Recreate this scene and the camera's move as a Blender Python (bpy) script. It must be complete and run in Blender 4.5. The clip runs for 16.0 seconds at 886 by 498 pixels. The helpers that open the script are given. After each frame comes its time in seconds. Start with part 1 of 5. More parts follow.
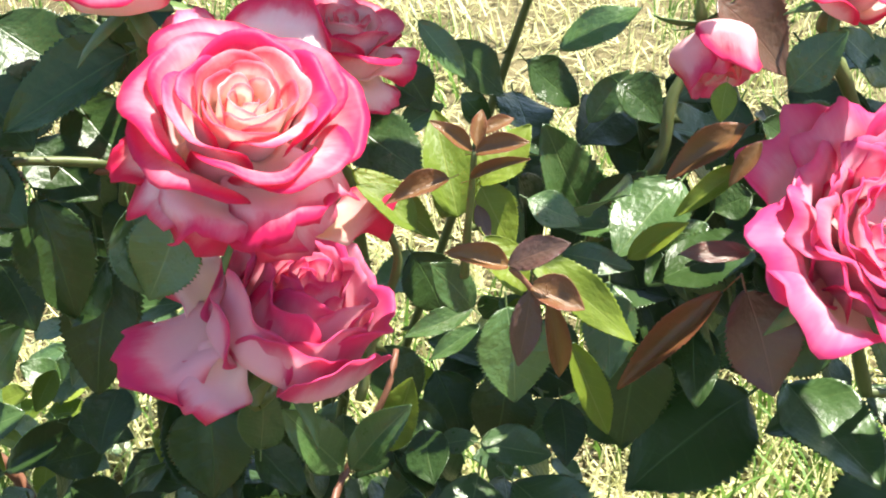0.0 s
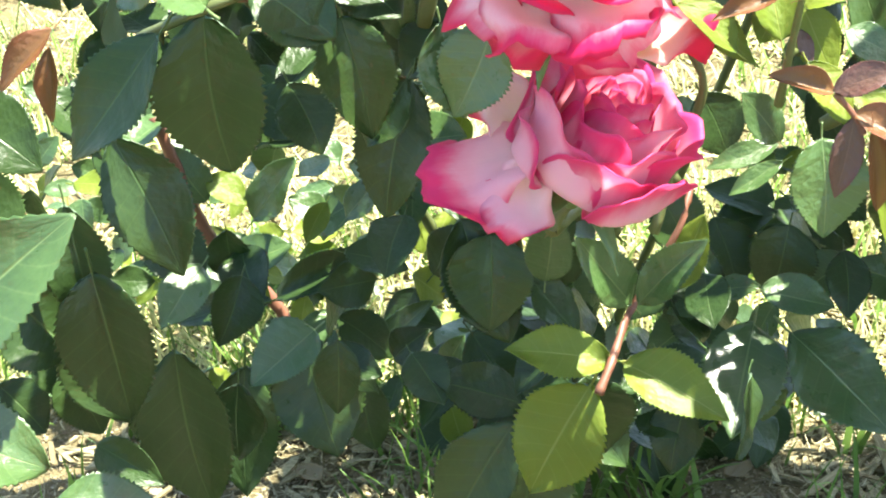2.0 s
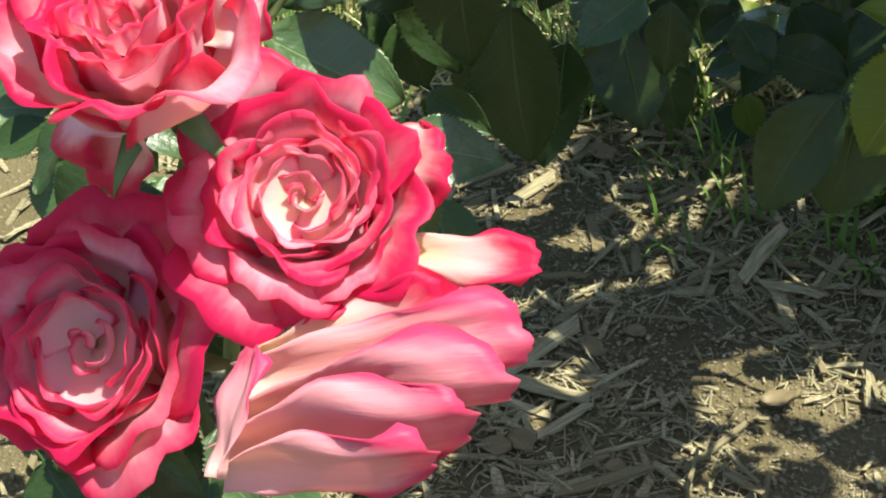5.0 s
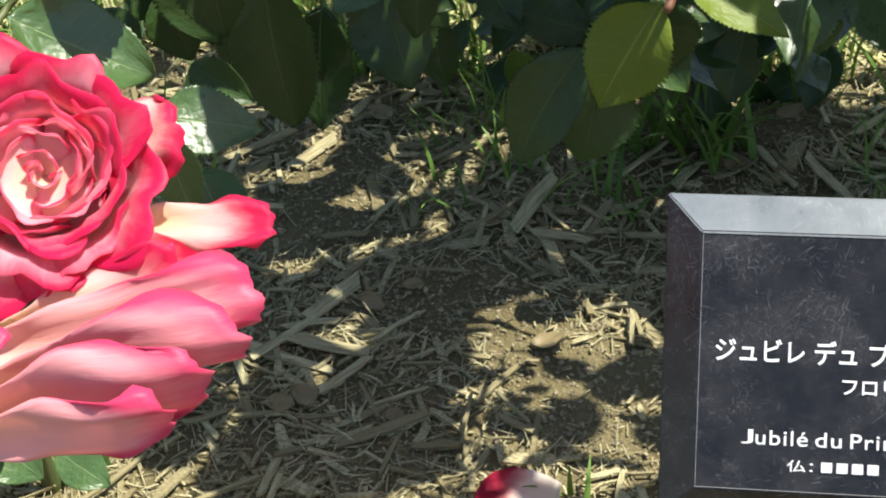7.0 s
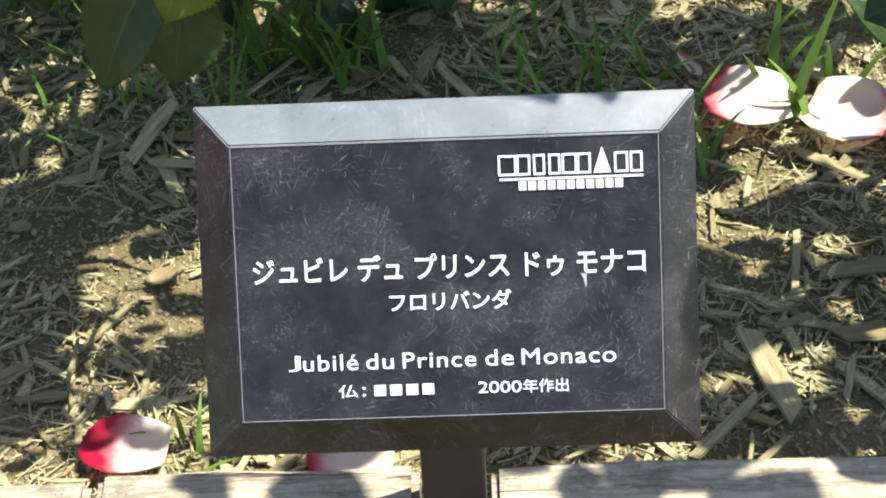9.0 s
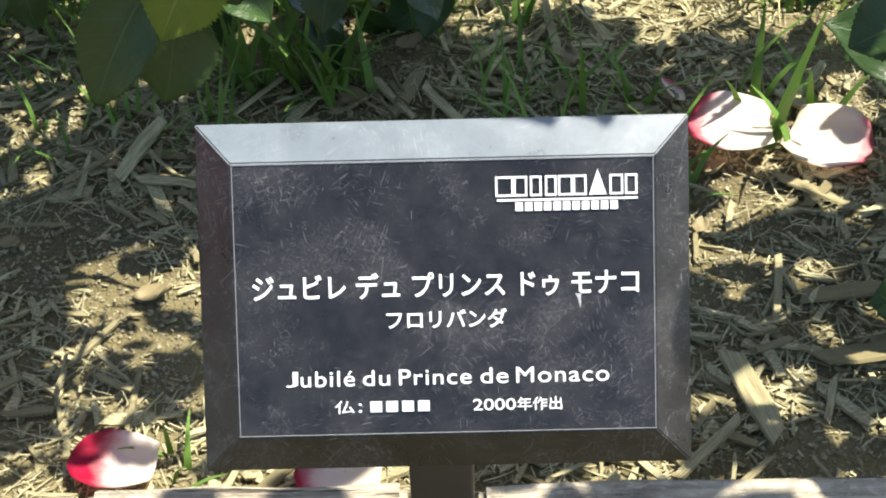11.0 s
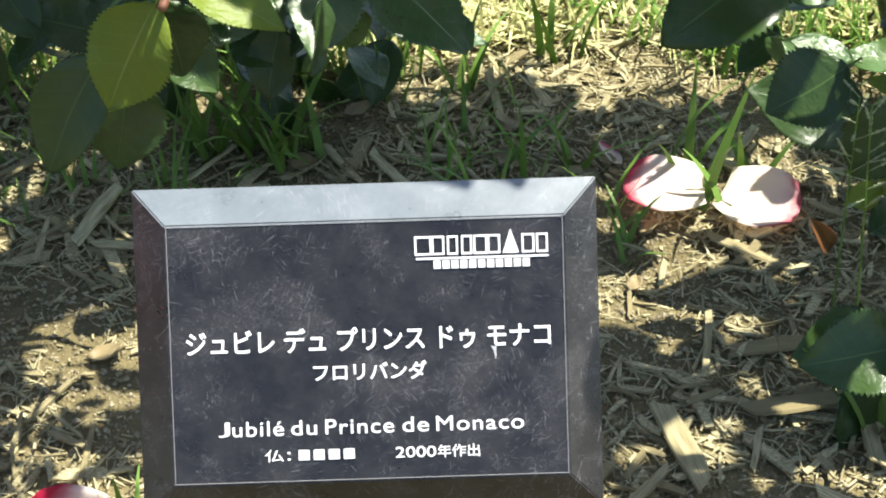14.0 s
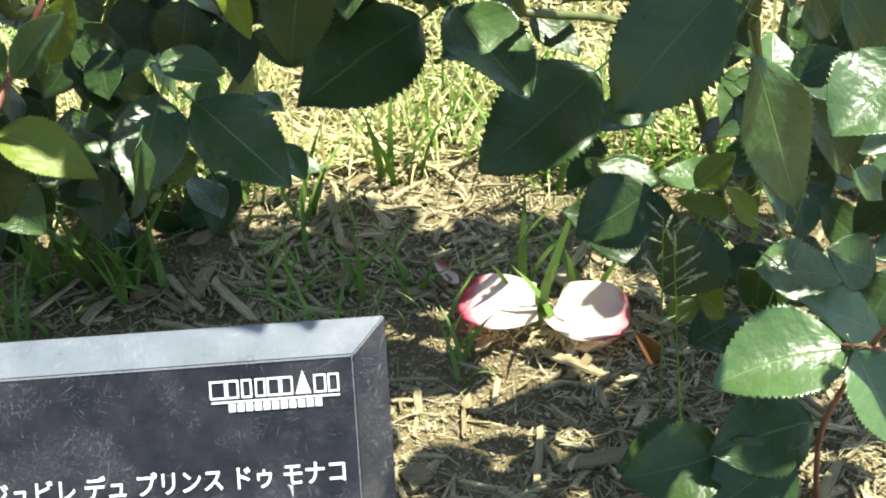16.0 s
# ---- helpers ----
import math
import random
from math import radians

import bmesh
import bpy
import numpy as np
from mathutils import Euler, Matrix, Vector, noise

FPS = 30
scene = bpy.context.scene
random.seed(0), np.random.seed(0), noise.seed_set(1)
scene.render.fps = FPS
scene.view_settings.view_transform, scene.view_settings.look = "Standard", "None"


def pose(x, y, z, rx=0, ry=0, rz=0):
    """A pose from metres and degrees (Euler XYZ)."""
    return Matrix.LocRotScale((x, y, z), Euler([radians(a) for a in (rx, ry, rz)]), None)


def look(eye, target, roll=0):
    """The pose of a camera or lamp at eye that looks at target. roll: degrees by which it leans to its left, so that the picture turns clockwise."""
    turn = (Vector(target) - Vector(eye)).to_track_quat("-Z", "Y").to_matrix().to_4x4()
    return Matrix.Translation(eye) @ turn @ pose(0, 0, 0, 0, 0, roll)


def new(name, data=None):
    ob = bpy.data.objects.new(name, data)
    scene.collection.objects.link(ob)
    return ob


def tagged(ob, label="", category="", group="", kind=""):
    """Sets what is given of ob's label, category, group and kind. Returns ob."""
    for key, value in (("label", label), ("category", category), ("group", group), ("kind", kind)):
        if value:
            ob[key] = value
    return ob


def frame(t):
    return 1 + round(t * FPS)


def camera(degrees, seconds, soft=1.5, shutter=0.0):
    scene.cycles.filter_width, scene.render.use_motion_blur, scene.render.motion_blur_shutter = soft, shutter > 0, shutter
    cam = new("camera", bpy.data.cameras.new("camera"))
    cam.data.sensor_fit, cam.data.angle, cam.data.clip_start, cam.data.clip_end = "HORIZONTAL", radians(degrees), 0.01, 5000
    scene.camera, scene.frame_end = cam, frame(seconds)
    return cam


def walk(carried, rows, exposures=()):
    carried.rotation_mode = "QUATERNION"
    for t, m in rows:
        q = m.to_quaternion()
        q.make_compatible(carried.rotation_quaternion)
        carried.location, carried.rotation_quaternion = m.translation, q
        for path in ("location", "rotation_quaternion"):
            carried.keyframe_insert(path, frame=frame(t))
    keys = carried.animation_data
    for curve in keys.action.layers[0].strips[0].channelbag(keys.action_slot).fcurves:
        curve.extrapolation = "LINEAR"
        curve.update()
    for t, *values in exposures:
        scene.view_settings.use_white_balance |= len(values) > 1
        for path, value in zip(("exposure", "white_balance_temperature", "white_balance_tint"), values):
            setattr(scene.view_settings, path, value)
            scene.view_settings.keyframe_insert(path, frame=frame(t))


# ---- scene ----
cam = camera(30.0, 16.0, soft=2.0)


def aim(t, x, y, z, yaw, pitch, roll):
    """A row of the walk: the eye, and the way it looks in degrees."""
    a, b = radians(yaw), radians(pitch)
    eye = Vector((x, y, z))
    return t, look(eye, eye + Vector((-math.sin(a) * math.cos(b), math.cos(a) * math.cos(b), math.sin(b))), roll)


PATH = [
    aim(0, -0.0195, -0.4206, 0.7625, 1.165, -26.954, -3.388),
    aim(0.5, -0.0340, -0.4208, 0.7564, 2.462, -27.039, -3.387),
    aim(1, -0.0488, -0.4206, 0.7540, 4.516, -28.004, -3.610),
    aim(1.5, -0.0600, -0.4237, 0.7417, 7.096, -29.118, -4.158),
    aim(2, -0.0710, -0.4275, 0.7347, 9.000, -30.312, -4.601),
    aim(2.5, -0.0799, -0.4263, 0.7237, 11.030, -32.103, -4.698),
    aim(3, -0.0859, -0.4190, 0.7108, 12.924, -34.687, -5.401),
    aim(3.5, -0.1089, -0.4312, 0.7107, 14.652, -36.092, -5.051),
    aim(4, -0.1375, -0.4390, 0.6980, 17.153, -37.081, -5.980),
    aim(4.2, -0.1427, -0.4480, 0.6972, 17.994, -37.323, -6.305),
    aim(6.3, -0.1038, -0.5111, 0.7472, 16.510, -39.526, -7.041),
    aim(6.5, -0.0972, -0.5066, 0.7437, 14.590, -39.537, -6.161),
    aim(7, -0.0816, -0.5003, 0.7321, 11.775, -40.387, -5.684),
    aim(7.5, -0.0596, -0.4908, 0.7198, 8.231, -41.420, -4.815),
    aim(8, -0.0334, -0.4811, 0.7027, 5.964, -42.965, -4.409),
    aim(8.5, -0.0079, -0.4675, 0.6947, 4.410, -42.832, -4.089),
    aim(9, 0.0138, -0.4542, 0.6856, 1.915, -43.332, -3.291),
    aim(9.2, 0.0178, -0.4512, 0.6865, 1.710, -43.049, -3.025),
    aim(11.5, 0.0001, -0.4658, 0.6928, 0.108, -42.559, -1.329),
    aim(12, 0.0035, -0.4681, 0.6950, -0.103, -42.441, -1.357),
    aim(12.5, 0.0071, -0.4706, 0.6994, -0.200, -42.163, -1.149),
    aim(13, 0.0130, -0.4777, 0.7050, -0.297, -41.661, -1.319),
    aim(13.5, 0.0179, -0.4860, 0.7127, -0.417, -40.953, -1.503),
    aim(14, 0.0272, -0.4948, 0.7158, -0.554, -40.380, -1.424),
    aim(14.5, 0.0333, -0.5028, 0.7203, -1.227, -39.498, -1.027),
    aim(15, 0.0434, -0.5064, 0.7267, -2.138, -38.826, -1.116),
    aim(15.5, 0.0588, -0.5056, 0.7286, -3.322, -38.059, -0.692),
    aim(16, 0.0801, -0.5057, 0.7463, -4.440, -37.159, -1.248),
]
EXPOSURES = [(0, 1.74), (1.5, 2.23), (2.5, 2.58), (3.4, 2.35), (4.2, 1.17), (6.5, 0.98), (7, 1.02), (7.5, 1.28), (8, 1.46), (9, 1.46), (11.5, 1.46), (13, 1.48), (16, 1.68)]
walk(cam, PATH, EXPOSURES)

# ---- light ----
SUN_UP, SUN_TURN = 66.0, 70.0  # degrees above the horizon; degrees from +y towards +x
world = bpy.data.worlds.new("sky")
scene.world = world
world.use_nodes = True
sky = world.node_tree.nodes.new("ShaderNodeTexSky")
sky.sky_type, sky.sun_disc = "NISHITA", False
sky.sun_elevation, sky.sun_rotation = radians(SUN_UP), radians(SUN_TURN)
world.node_tree.links.new(sky.outputs[0], world.node_tree.nodes["Background"].inputs[0])
world.node_tree.nodes["Background"].inputs[1].default_value = 0.100
sun = new("sun", bpy.data.lights.new("sun", "SUN"))
sun.data.energy, sun.data.angle, sun.data.color = 5.0, radians(0.55), (1.0, 0.95, 0.85)
SUN = Vector((math.sin(radians(SUN_TURN)) * math.cos(radians(SUN_UP)), math.cos(radians(SUN_TURN)) * math.cos(radians(SUN_UP)), math.sin(radians(SUN_UP))))
sun.matrix_world = look(SUN * 5, (0, 0, 0))


# ---- materials ----
class Nodes:
    """A small writer of node materials."""

    def __init__(self, name):
        self.mat = bpy.data.materials.new(name)
        self.mat.use_nodes = True
        self.tree = self.mat.node_tree
        self.bsdf = self.tree.nodes["Principled BSDF"]
        self.out = self.tree.nodes["Material Output"]

    def add(self, kind, **values):
        n = self.tree.nodes.new("ShaderNode" + kind)
        for key, value in values.items():
            n.inputs[key.replace("_", " ")].default_value = value
        return n

    def link(self, a, b):
        self.tree.links.new(a, b)

    def noise(self, vector, scale, detail=4.0, rough=0.6):
        n = self.add("TexNoise", Scale=scale, Detail=detail, Roughness=rough)
        if vector is not None:
            self.link(vector, n.inputs["Vector"])
        return n.outputs["Fac"]

    def coords(self, kind="Object"):
        return self.add("TexCoord").outputs[kind]

    def stretch(self, vector, sx, sy, sz):
        n = self.add("Mapping")
        n.inputs["Scale"].default_value = (sx, sy, sz)
        self.link(vector, n.inputs["Vector"])
        return n.outputs[0]

    def math(self, op, a, b=0.0, c=0.0, clamp=False):
        n = self.add("Math")
        n.operation, n.use_clamp = op, clamp
        for i, v in enumerate((a, b, c)):
            if isinstance(v, (int, float)):
                n.inputs[i].default_value = v
            else:
                self.link(v, n.inputs[i])
        return n.outputs[0]

    def ramp(self, fac, *stops):
        n = self.add("ValToRGB")
        e = n.color_ramp.elements
        while len(e) < len(stops):
            e.new(0.5)
        for item, (at, col) in zip(e, stops):
            item.position, item.color = at, (*col, 1.0)
        self.link(fac, n.inputs[0])
        return n.outputs[0]

    def mix(self, fac, a, b, mode="MIX"):
        n = self.add("Mix")
        n.data_type, n.blend_type = "RGBA", mode
        for socket, v in ((n.inputs[0], fac), (n.inputs[6], a), (n.inputs[7], b)):
            if isinstance(v, (int, float)):
                socket.default_value = v
            elif isinstance(v, tuple):
                socket.default_value = (*v, 1.0)
            else:
                self.link(v, socket)
        return n.outputs[2]

    def bump(self, height, strength, distance):
        n = self.add("Bump", Strength=strength, Distance=distance)
        self.link(height, n.inputs["Height"])
        self.link(n.outputs[0], self.bsdf.inputs["Normal"])
        return n.outputs[0]

    def done(self, colour, rough=0.6, sheer=0.0, sheer_colour=None, spec=0.5):
        if isinstance(colour, tuple):
            self.bsdf.inputs["Base Color"].default_value = (*colour, 1.0)
        else:
            self.link(colour, self.bsdf.inputs["Base Color"])
        if isinstance(rough, (int, float)):
            self.bsdf.inputs["Roughness"].default_value = rough
        else:
            self.link(rough, self.bsdf.inputs["Roughness"])
        self.bsdf.inputs["Specular IOR Level"].default_value = spec
        if sheer:
            t = self.add("BsdfTranslucent")
            self.link(sheer_colour or colour, t.inputs[0])
            m = self.add("MixShader")
            m.inputs[0].default_value = sheer
            self.link(self.bsdf.outputs[0], m.inputs[1])
            self.link(t.outputs[0], m.inputs[2])
            self.link(m.outputs[0], self.out.inputs[0])
        return self.mat


def petal_material(name, edge, body, heart, reach, sides=0.26, sheer=0.58):
    """Cream petal with a coloured margin: the margin follows the petal's own outline."""
    n = Nodes(name)
    uv = n.add("UVMap").outputs[0]
    split = n.add("SeparateXYZ")
    n.link(uv, split.inputs[0])
    side = n.math("ABSOLUTE", n.math("MULTIPLY_ADD", split.outputs[0], 2.0, -1.0))
    out = n.math("ADD", split.outputs[1], n.math("MULTIPLY", n.math("POWER", side, 4.0), sides))
    chance = n.add("ObjectInfo").outputs["Random"]
    patch = n.noise(n.stretch(uv, 3.0, 2.0, 1.0), 1.6, 3.0)
    vein = n.noise(n.stretch(uv, 46.0, 2.2, 1.0), 1.0, 3.0)
    e = n.math("ADD", out, n.math("MULTIPLY_ADD", chance, 0.20, reach - 0.10))
    e = n.math("ADD", e, n.math("MULTIPLY_ADD", patch, 0.30, -0.15))
    e = n.math("ADD", e, n.math("MULTIPLY_ADD", vein, 0.09, -0.045))
    mid = tuple(0.30 * a + 0.70 * b for a, b in zip(body, edge))
    colour = n.ramp(n.math("MULTIPLY", e, 0.8), (0.05, heart), (0.30, tuple(0.4 * a + 0.6 * b for a, b in zip(heart, body))), (0.50, body), (0.60, tuple(0.82 * a + 0.18 * b for a, b in zip(body, edge))), (0.68, mid), (0.77, edge))
    n.bump(n.math("ADD", n.math("MULTIPLY", vein, 0.8), n.math("MULTIPLY", patch, 2.2)), 0.30, 0.0012)
    n.bsdf.inputs["Sheen Weight"].default_value = 0.08
    return n.done(colour, 0.46, sheer, n.mix(0.30, colour, (1.0, 0.72, 0.72)), spec=0.3)


PETAL = petal_material("rose petal", (0.80, 0.028, 0.17), (0.97, 0.82, 0.83), (0.97, 0.86, 0.66), -0.025)
PETAL_DEEP = petal_material("rose petal deep", (0.74, 0.020, 0.14), (0.97, 0.78, 0.80), (0.97, 0.87, 0.60), 0.01)
PETAL_GUARD = petal_material("rose petal guard", (0.76, 0.018, 0.11), (0.95, 0.66, 0.62), (0.96, 0.82, 0.46), 0.06)
PETAL_INNER = petal_material("rose petal inner", (0.90, 0.12, 0.20), (0.97, 0.82, 0.75), (0.97, 0.80, 0.60), -0.11)
PETAL_PINK = petal_material("rose petal pink", (0.80, 0.045, 0.20), (0.95, 0.62, 0.68), (0.96, 0.78, 0.70), -0.02)
PETAL_SOFT = petal_material("rose petal soft", (0.80, 0.075, 0.28), (0.95, 0.65, 0.73), (0.96, 0.80, 0.74), -0.04, sheer=0.62)
PETAL_HEART = petal_material("rose petal heart", (0.84, 0.06, 0.19), (0.97, 0.60, 0.66), (0.98, 0.80, 0.62), -0.07, 0.20, 0.64)
PETAL_OPEN = petal_material("rose petal open", (0.76, 0.016, 0.12), (0.96, 0.65, 0.71), (0.97, 0.86, 0.56), -0.025, 0.32, 0.60)
# Deeper, less sheer petal tone: the low bloom's shade put into its colour.
PETAL_OUTER_SHADED = petal_material("rose petal outer shaded", (0.66, 0.05, 0.14), (0.82, 0.36, 0.38), (0.86, 0.52, 0.44), -0.12, 0.36, 0.34)


def leaf_material(name, dark, light, rib, rough, sheer, spec, bronze=None):
    """Leaf blade with a midrib, side veins and quilting between them."""
    n = Nodes(name)
    uv = n.add("UVMap").outputs[0]
    split = n.add("SeparateXYZ")
    n.link(uv, split.inputs[0])
    side = n.math("ABSOLUTE", n.math("MULTIPLY_ADD", split.outputs[0], 2.0, -1.0))
    rise = n.math("SUBTRACT", split.outputs[1], n.math("MULTIPLY", side, 0.16))
    saw = n.math("ABSOLUTE", n.math("MULTIPLY_ADD", n.math("FRACT", n.math("MULTIPLY", rise, 8.0)), 2.0, -1.0))
    vein = n.math("SUBTRACT", 1.0, n.math("MULTIPLY", saw, 7.0), clamp=True)
    mid = n.math("SUBTRACT", 1.0, n.math("MULTIPLY", side, 24.0), clamp=True)
    lines = n.math("MAXIMUM", n.math("MULTIPLY", vein, 0.20), n.math("MULTIPLY", mid, 0.85))
    chance = n.add("ObjectInfo").outputs["Random"]
    grain = n.noise(n.coords(), 3.5, 5.0)
    fine = n.noise(n.stretch(uv, 1.0, 1.8, 1.0), 42.0, 3.0)
    f = n.math("ADD", n.math("MULTIPLY", grain, 0.7), n.math("MULTIPLY_ADD", chance, 0.7, -0.2), clamp=True)
    colour = n.mix(f, dark, light)
    if bronze:
        margin = n.math("MULTIPLY", n.math("ADD", n.math("POWER", side, 2.0), grain), 0.55, clamp=True)
        colour = n.mix(margin, colour, bronze)
    colour = n.mix(n.math("MULTIPLY", fine, 0.35), colour, light)
    colour = n.mix(lines, colour, rib)
    height = n.math("ADD", n.math("MULTIPLY", saw, 0.4), n.math("ADD", n.math("MULTIPLY", mid, -1.2), n.math("MULTIPLY", fine, 0.5)))
    swell = n.noise(n.stretch(uv, 3.0, 4.0, 1.0), 1.6, 2.0)
    n.bump(n.math("ADD", height, n.math("MULTIPLY", swell, 4.0)), 0.34, 0.0009)
    gloss = n.math("MULTIPLY_ADD", grain, 0.22, rough - 0.08)
    return n.done(colour, gloss, sheer, n.mix(0.5, colour, tuple(min(1.0, c * 2.2) for c in light)), spec)


LEAF = {
    "dark": leaf_material("leaf dark green", (0.018, 0.038, 0.010), (0.044, 0.086, 0.021), (0.075, 0.135, 0.038), 0.28, 0.16, 0.38),
    "green": leaf_material("leaf green", (0.042, 0.086, 0.024), (0.090, 0.170, 0.048), (0.19, 0.28, 0.10), 0.27, 0.24, 0.75),
    "young": leaf_material("leaf young", (0.112, 0.178, 0.02), (0.24, 0.30, 0.033), (0.36, 0.40, 0.10), 0.40, 0.42, 0.4),
    "bronze": leaf_material("leaf bronze", (0.13, 0.085, 0.028), (0.27, 0.165, 0.045), (0.32, 0.15, 0.08), 0.30, 0.42, 0.55, (0.26, 0.055, 0.045)),
    "purple": leaf_material("leaf purple", (0.085, 0.055, 0.038), (0.16, 0.100, 0.062), (0.22, 0.12, 0.085), 0.30, 0.28, 0.55, (0.12, 0.045, 0.045)),
}
UNDER = leaf_material("leaf underside", (0.10, 0.17, 0.10), (0.17, 0.25, 0.15), (0.26, 0.34, 0.18), 0.6, 0.2, 0.3)


def stem_material(name, a, b):
    n = Nodes(name)
    g = n.noise(n.stretch(n.coords(), 160.0, 160.0, 30.0), 1.0, 4.0)
    n.bump(g, 0.4, 0.0008)
    return n.done(n.mix(g, a, b), 0.5)


CANE = stem_material("cane", (0.05, 0.075, 0.02), (0.14, 0.16, 0.05))
CANE_RED = stem_material("cane red", (0.10, 0.05, 0.025), (0.24, 0.09, 0.05))
SEPAL = stem_material("sepal", (0.05, 0.10, 0.025), (0.13, 0.20, 0.06))


def soil_material():
    n = Nodes("soil")
    p = n.coords()
    big, mid, fine = n.noise(p, 5.0, 4.0), n.noise(p, 40.0, 5.0), n.noise(p, 320.0, 3.0)
    c = n.ramp(big, (0.3, (0.138, 0.116, 0.054)), (0.7, (0.235, 0.202, 0.102)))
    c = n.mix(n.math("MULTIPLY", mid, 0.6), c, (0.062, 0.048, 0.026))
    c = n.mix(n.math("GREATER_THAN", fine, 0.64), c, (0.30, 0.26, 0.17))
    n.bump(n.math("ADD", mid, n.math("MULTIPLY", fine, 0.6)), 0.9, 0.006)
    return n.done(c, 0.95, spec=0.15)


def chip_material(name, a, b, c, grain_size=(350.0, 700.0, 700.0), dirt_size=45.0):
    n = Nodes(name)
    p = n.coords()
    grain = n.noise(n.stretch(p, *grain_size), 1.0, 4.0)
    dirt = n.noise(p, dirt_size, 4.0)
    geo = n.add("NewGeometry").outputs["Random Per Island"]
    chance = n.add("ObjectInfo").outputs["Random"]
    col = n.mix(n.math("FRACT", n.math("ADD", geo, chance)), a, b)
    col = n.mix(n.ramp(grain, (0.36, (0.0, 0.0, 0.0)), (0.66, (0.85, 0.85, 0.85))), col, c)
    col = n.mix(n.math("MULTIPLY", dirt, 0.5), col, (0.12, 0.095, 0.06))
    n.bump(grain, 0.6, 0.0015)
    return n.done(col, 0.85, spec=0.2)


def blade_material(name, a, b, sheer):
    n = Nodes(name)
    geo = n.add("NewGeometry").outputs["Random Per Island"]
    g = n.noise(n.coords(), 60.0, 3.0)
    return n.done(n.mix(n.math("MULTIPLY_ADD", g, 0.4, n.math("MULTIPLY", geo, 0.7), clamp=True), a, b), 0.55, sheer, spec=0.35)


def timber_material():
    """Old grey softwood: raised grain, short drying cracks, lichen-pale and damp-dark blotches."""
    n = Nodes("weathered timber")
    p = n.coords()
    grain = n.noise(n.stretch(p, 16.0, 300.0, 300.0), 1.0, 6.0)
    blotch, fleck = n.noise(p, 34.0, 6.0, 0.7), n.noise(n.stretch(p, 120.0, 260.0, 260.0), 1.0, 5.0, 0.7)
    check = n.ramp(n.noise(n.stretch(p, 7.0, 130.0, 130.0), 1.0, 3.0), (0.33, (1.0, 1.0, 1.0)), (0.37, (0.0, 0.0, 0.0)))
    c = n.ramp(grain, (0.32, (0.20, 0.168, 0.120)), (0.66, (0.44, 0.39, 0.295)))
    c = n.mix(n.ramp(blotch, (0.50, (0.0, 0.0, 0.0)), (0.64, (0.8, 0.8, 0.8))), c, (0.150, 0.130, 0.100))
    c = n.mix(n.ramp(fleck, (0.52, (0.0, 0.0, 0.0)), (0.62, (0.55, 0.55, 0.55))), c, (0.50, 0.46, 0.36))
    c = n.mix(n.math("MULTIPLY", check, 0.8), c, (0.045, 0.037, 0.028))
    n.bump(n.math("ADD", n.math("ADD", grain, n.math("MULTIPLY", fleck, 0.8)), n.math("MULTIPLY", check, -2.0)), 0.9, 0.003)
    return n.done(c, 0.88, spec=0.2)


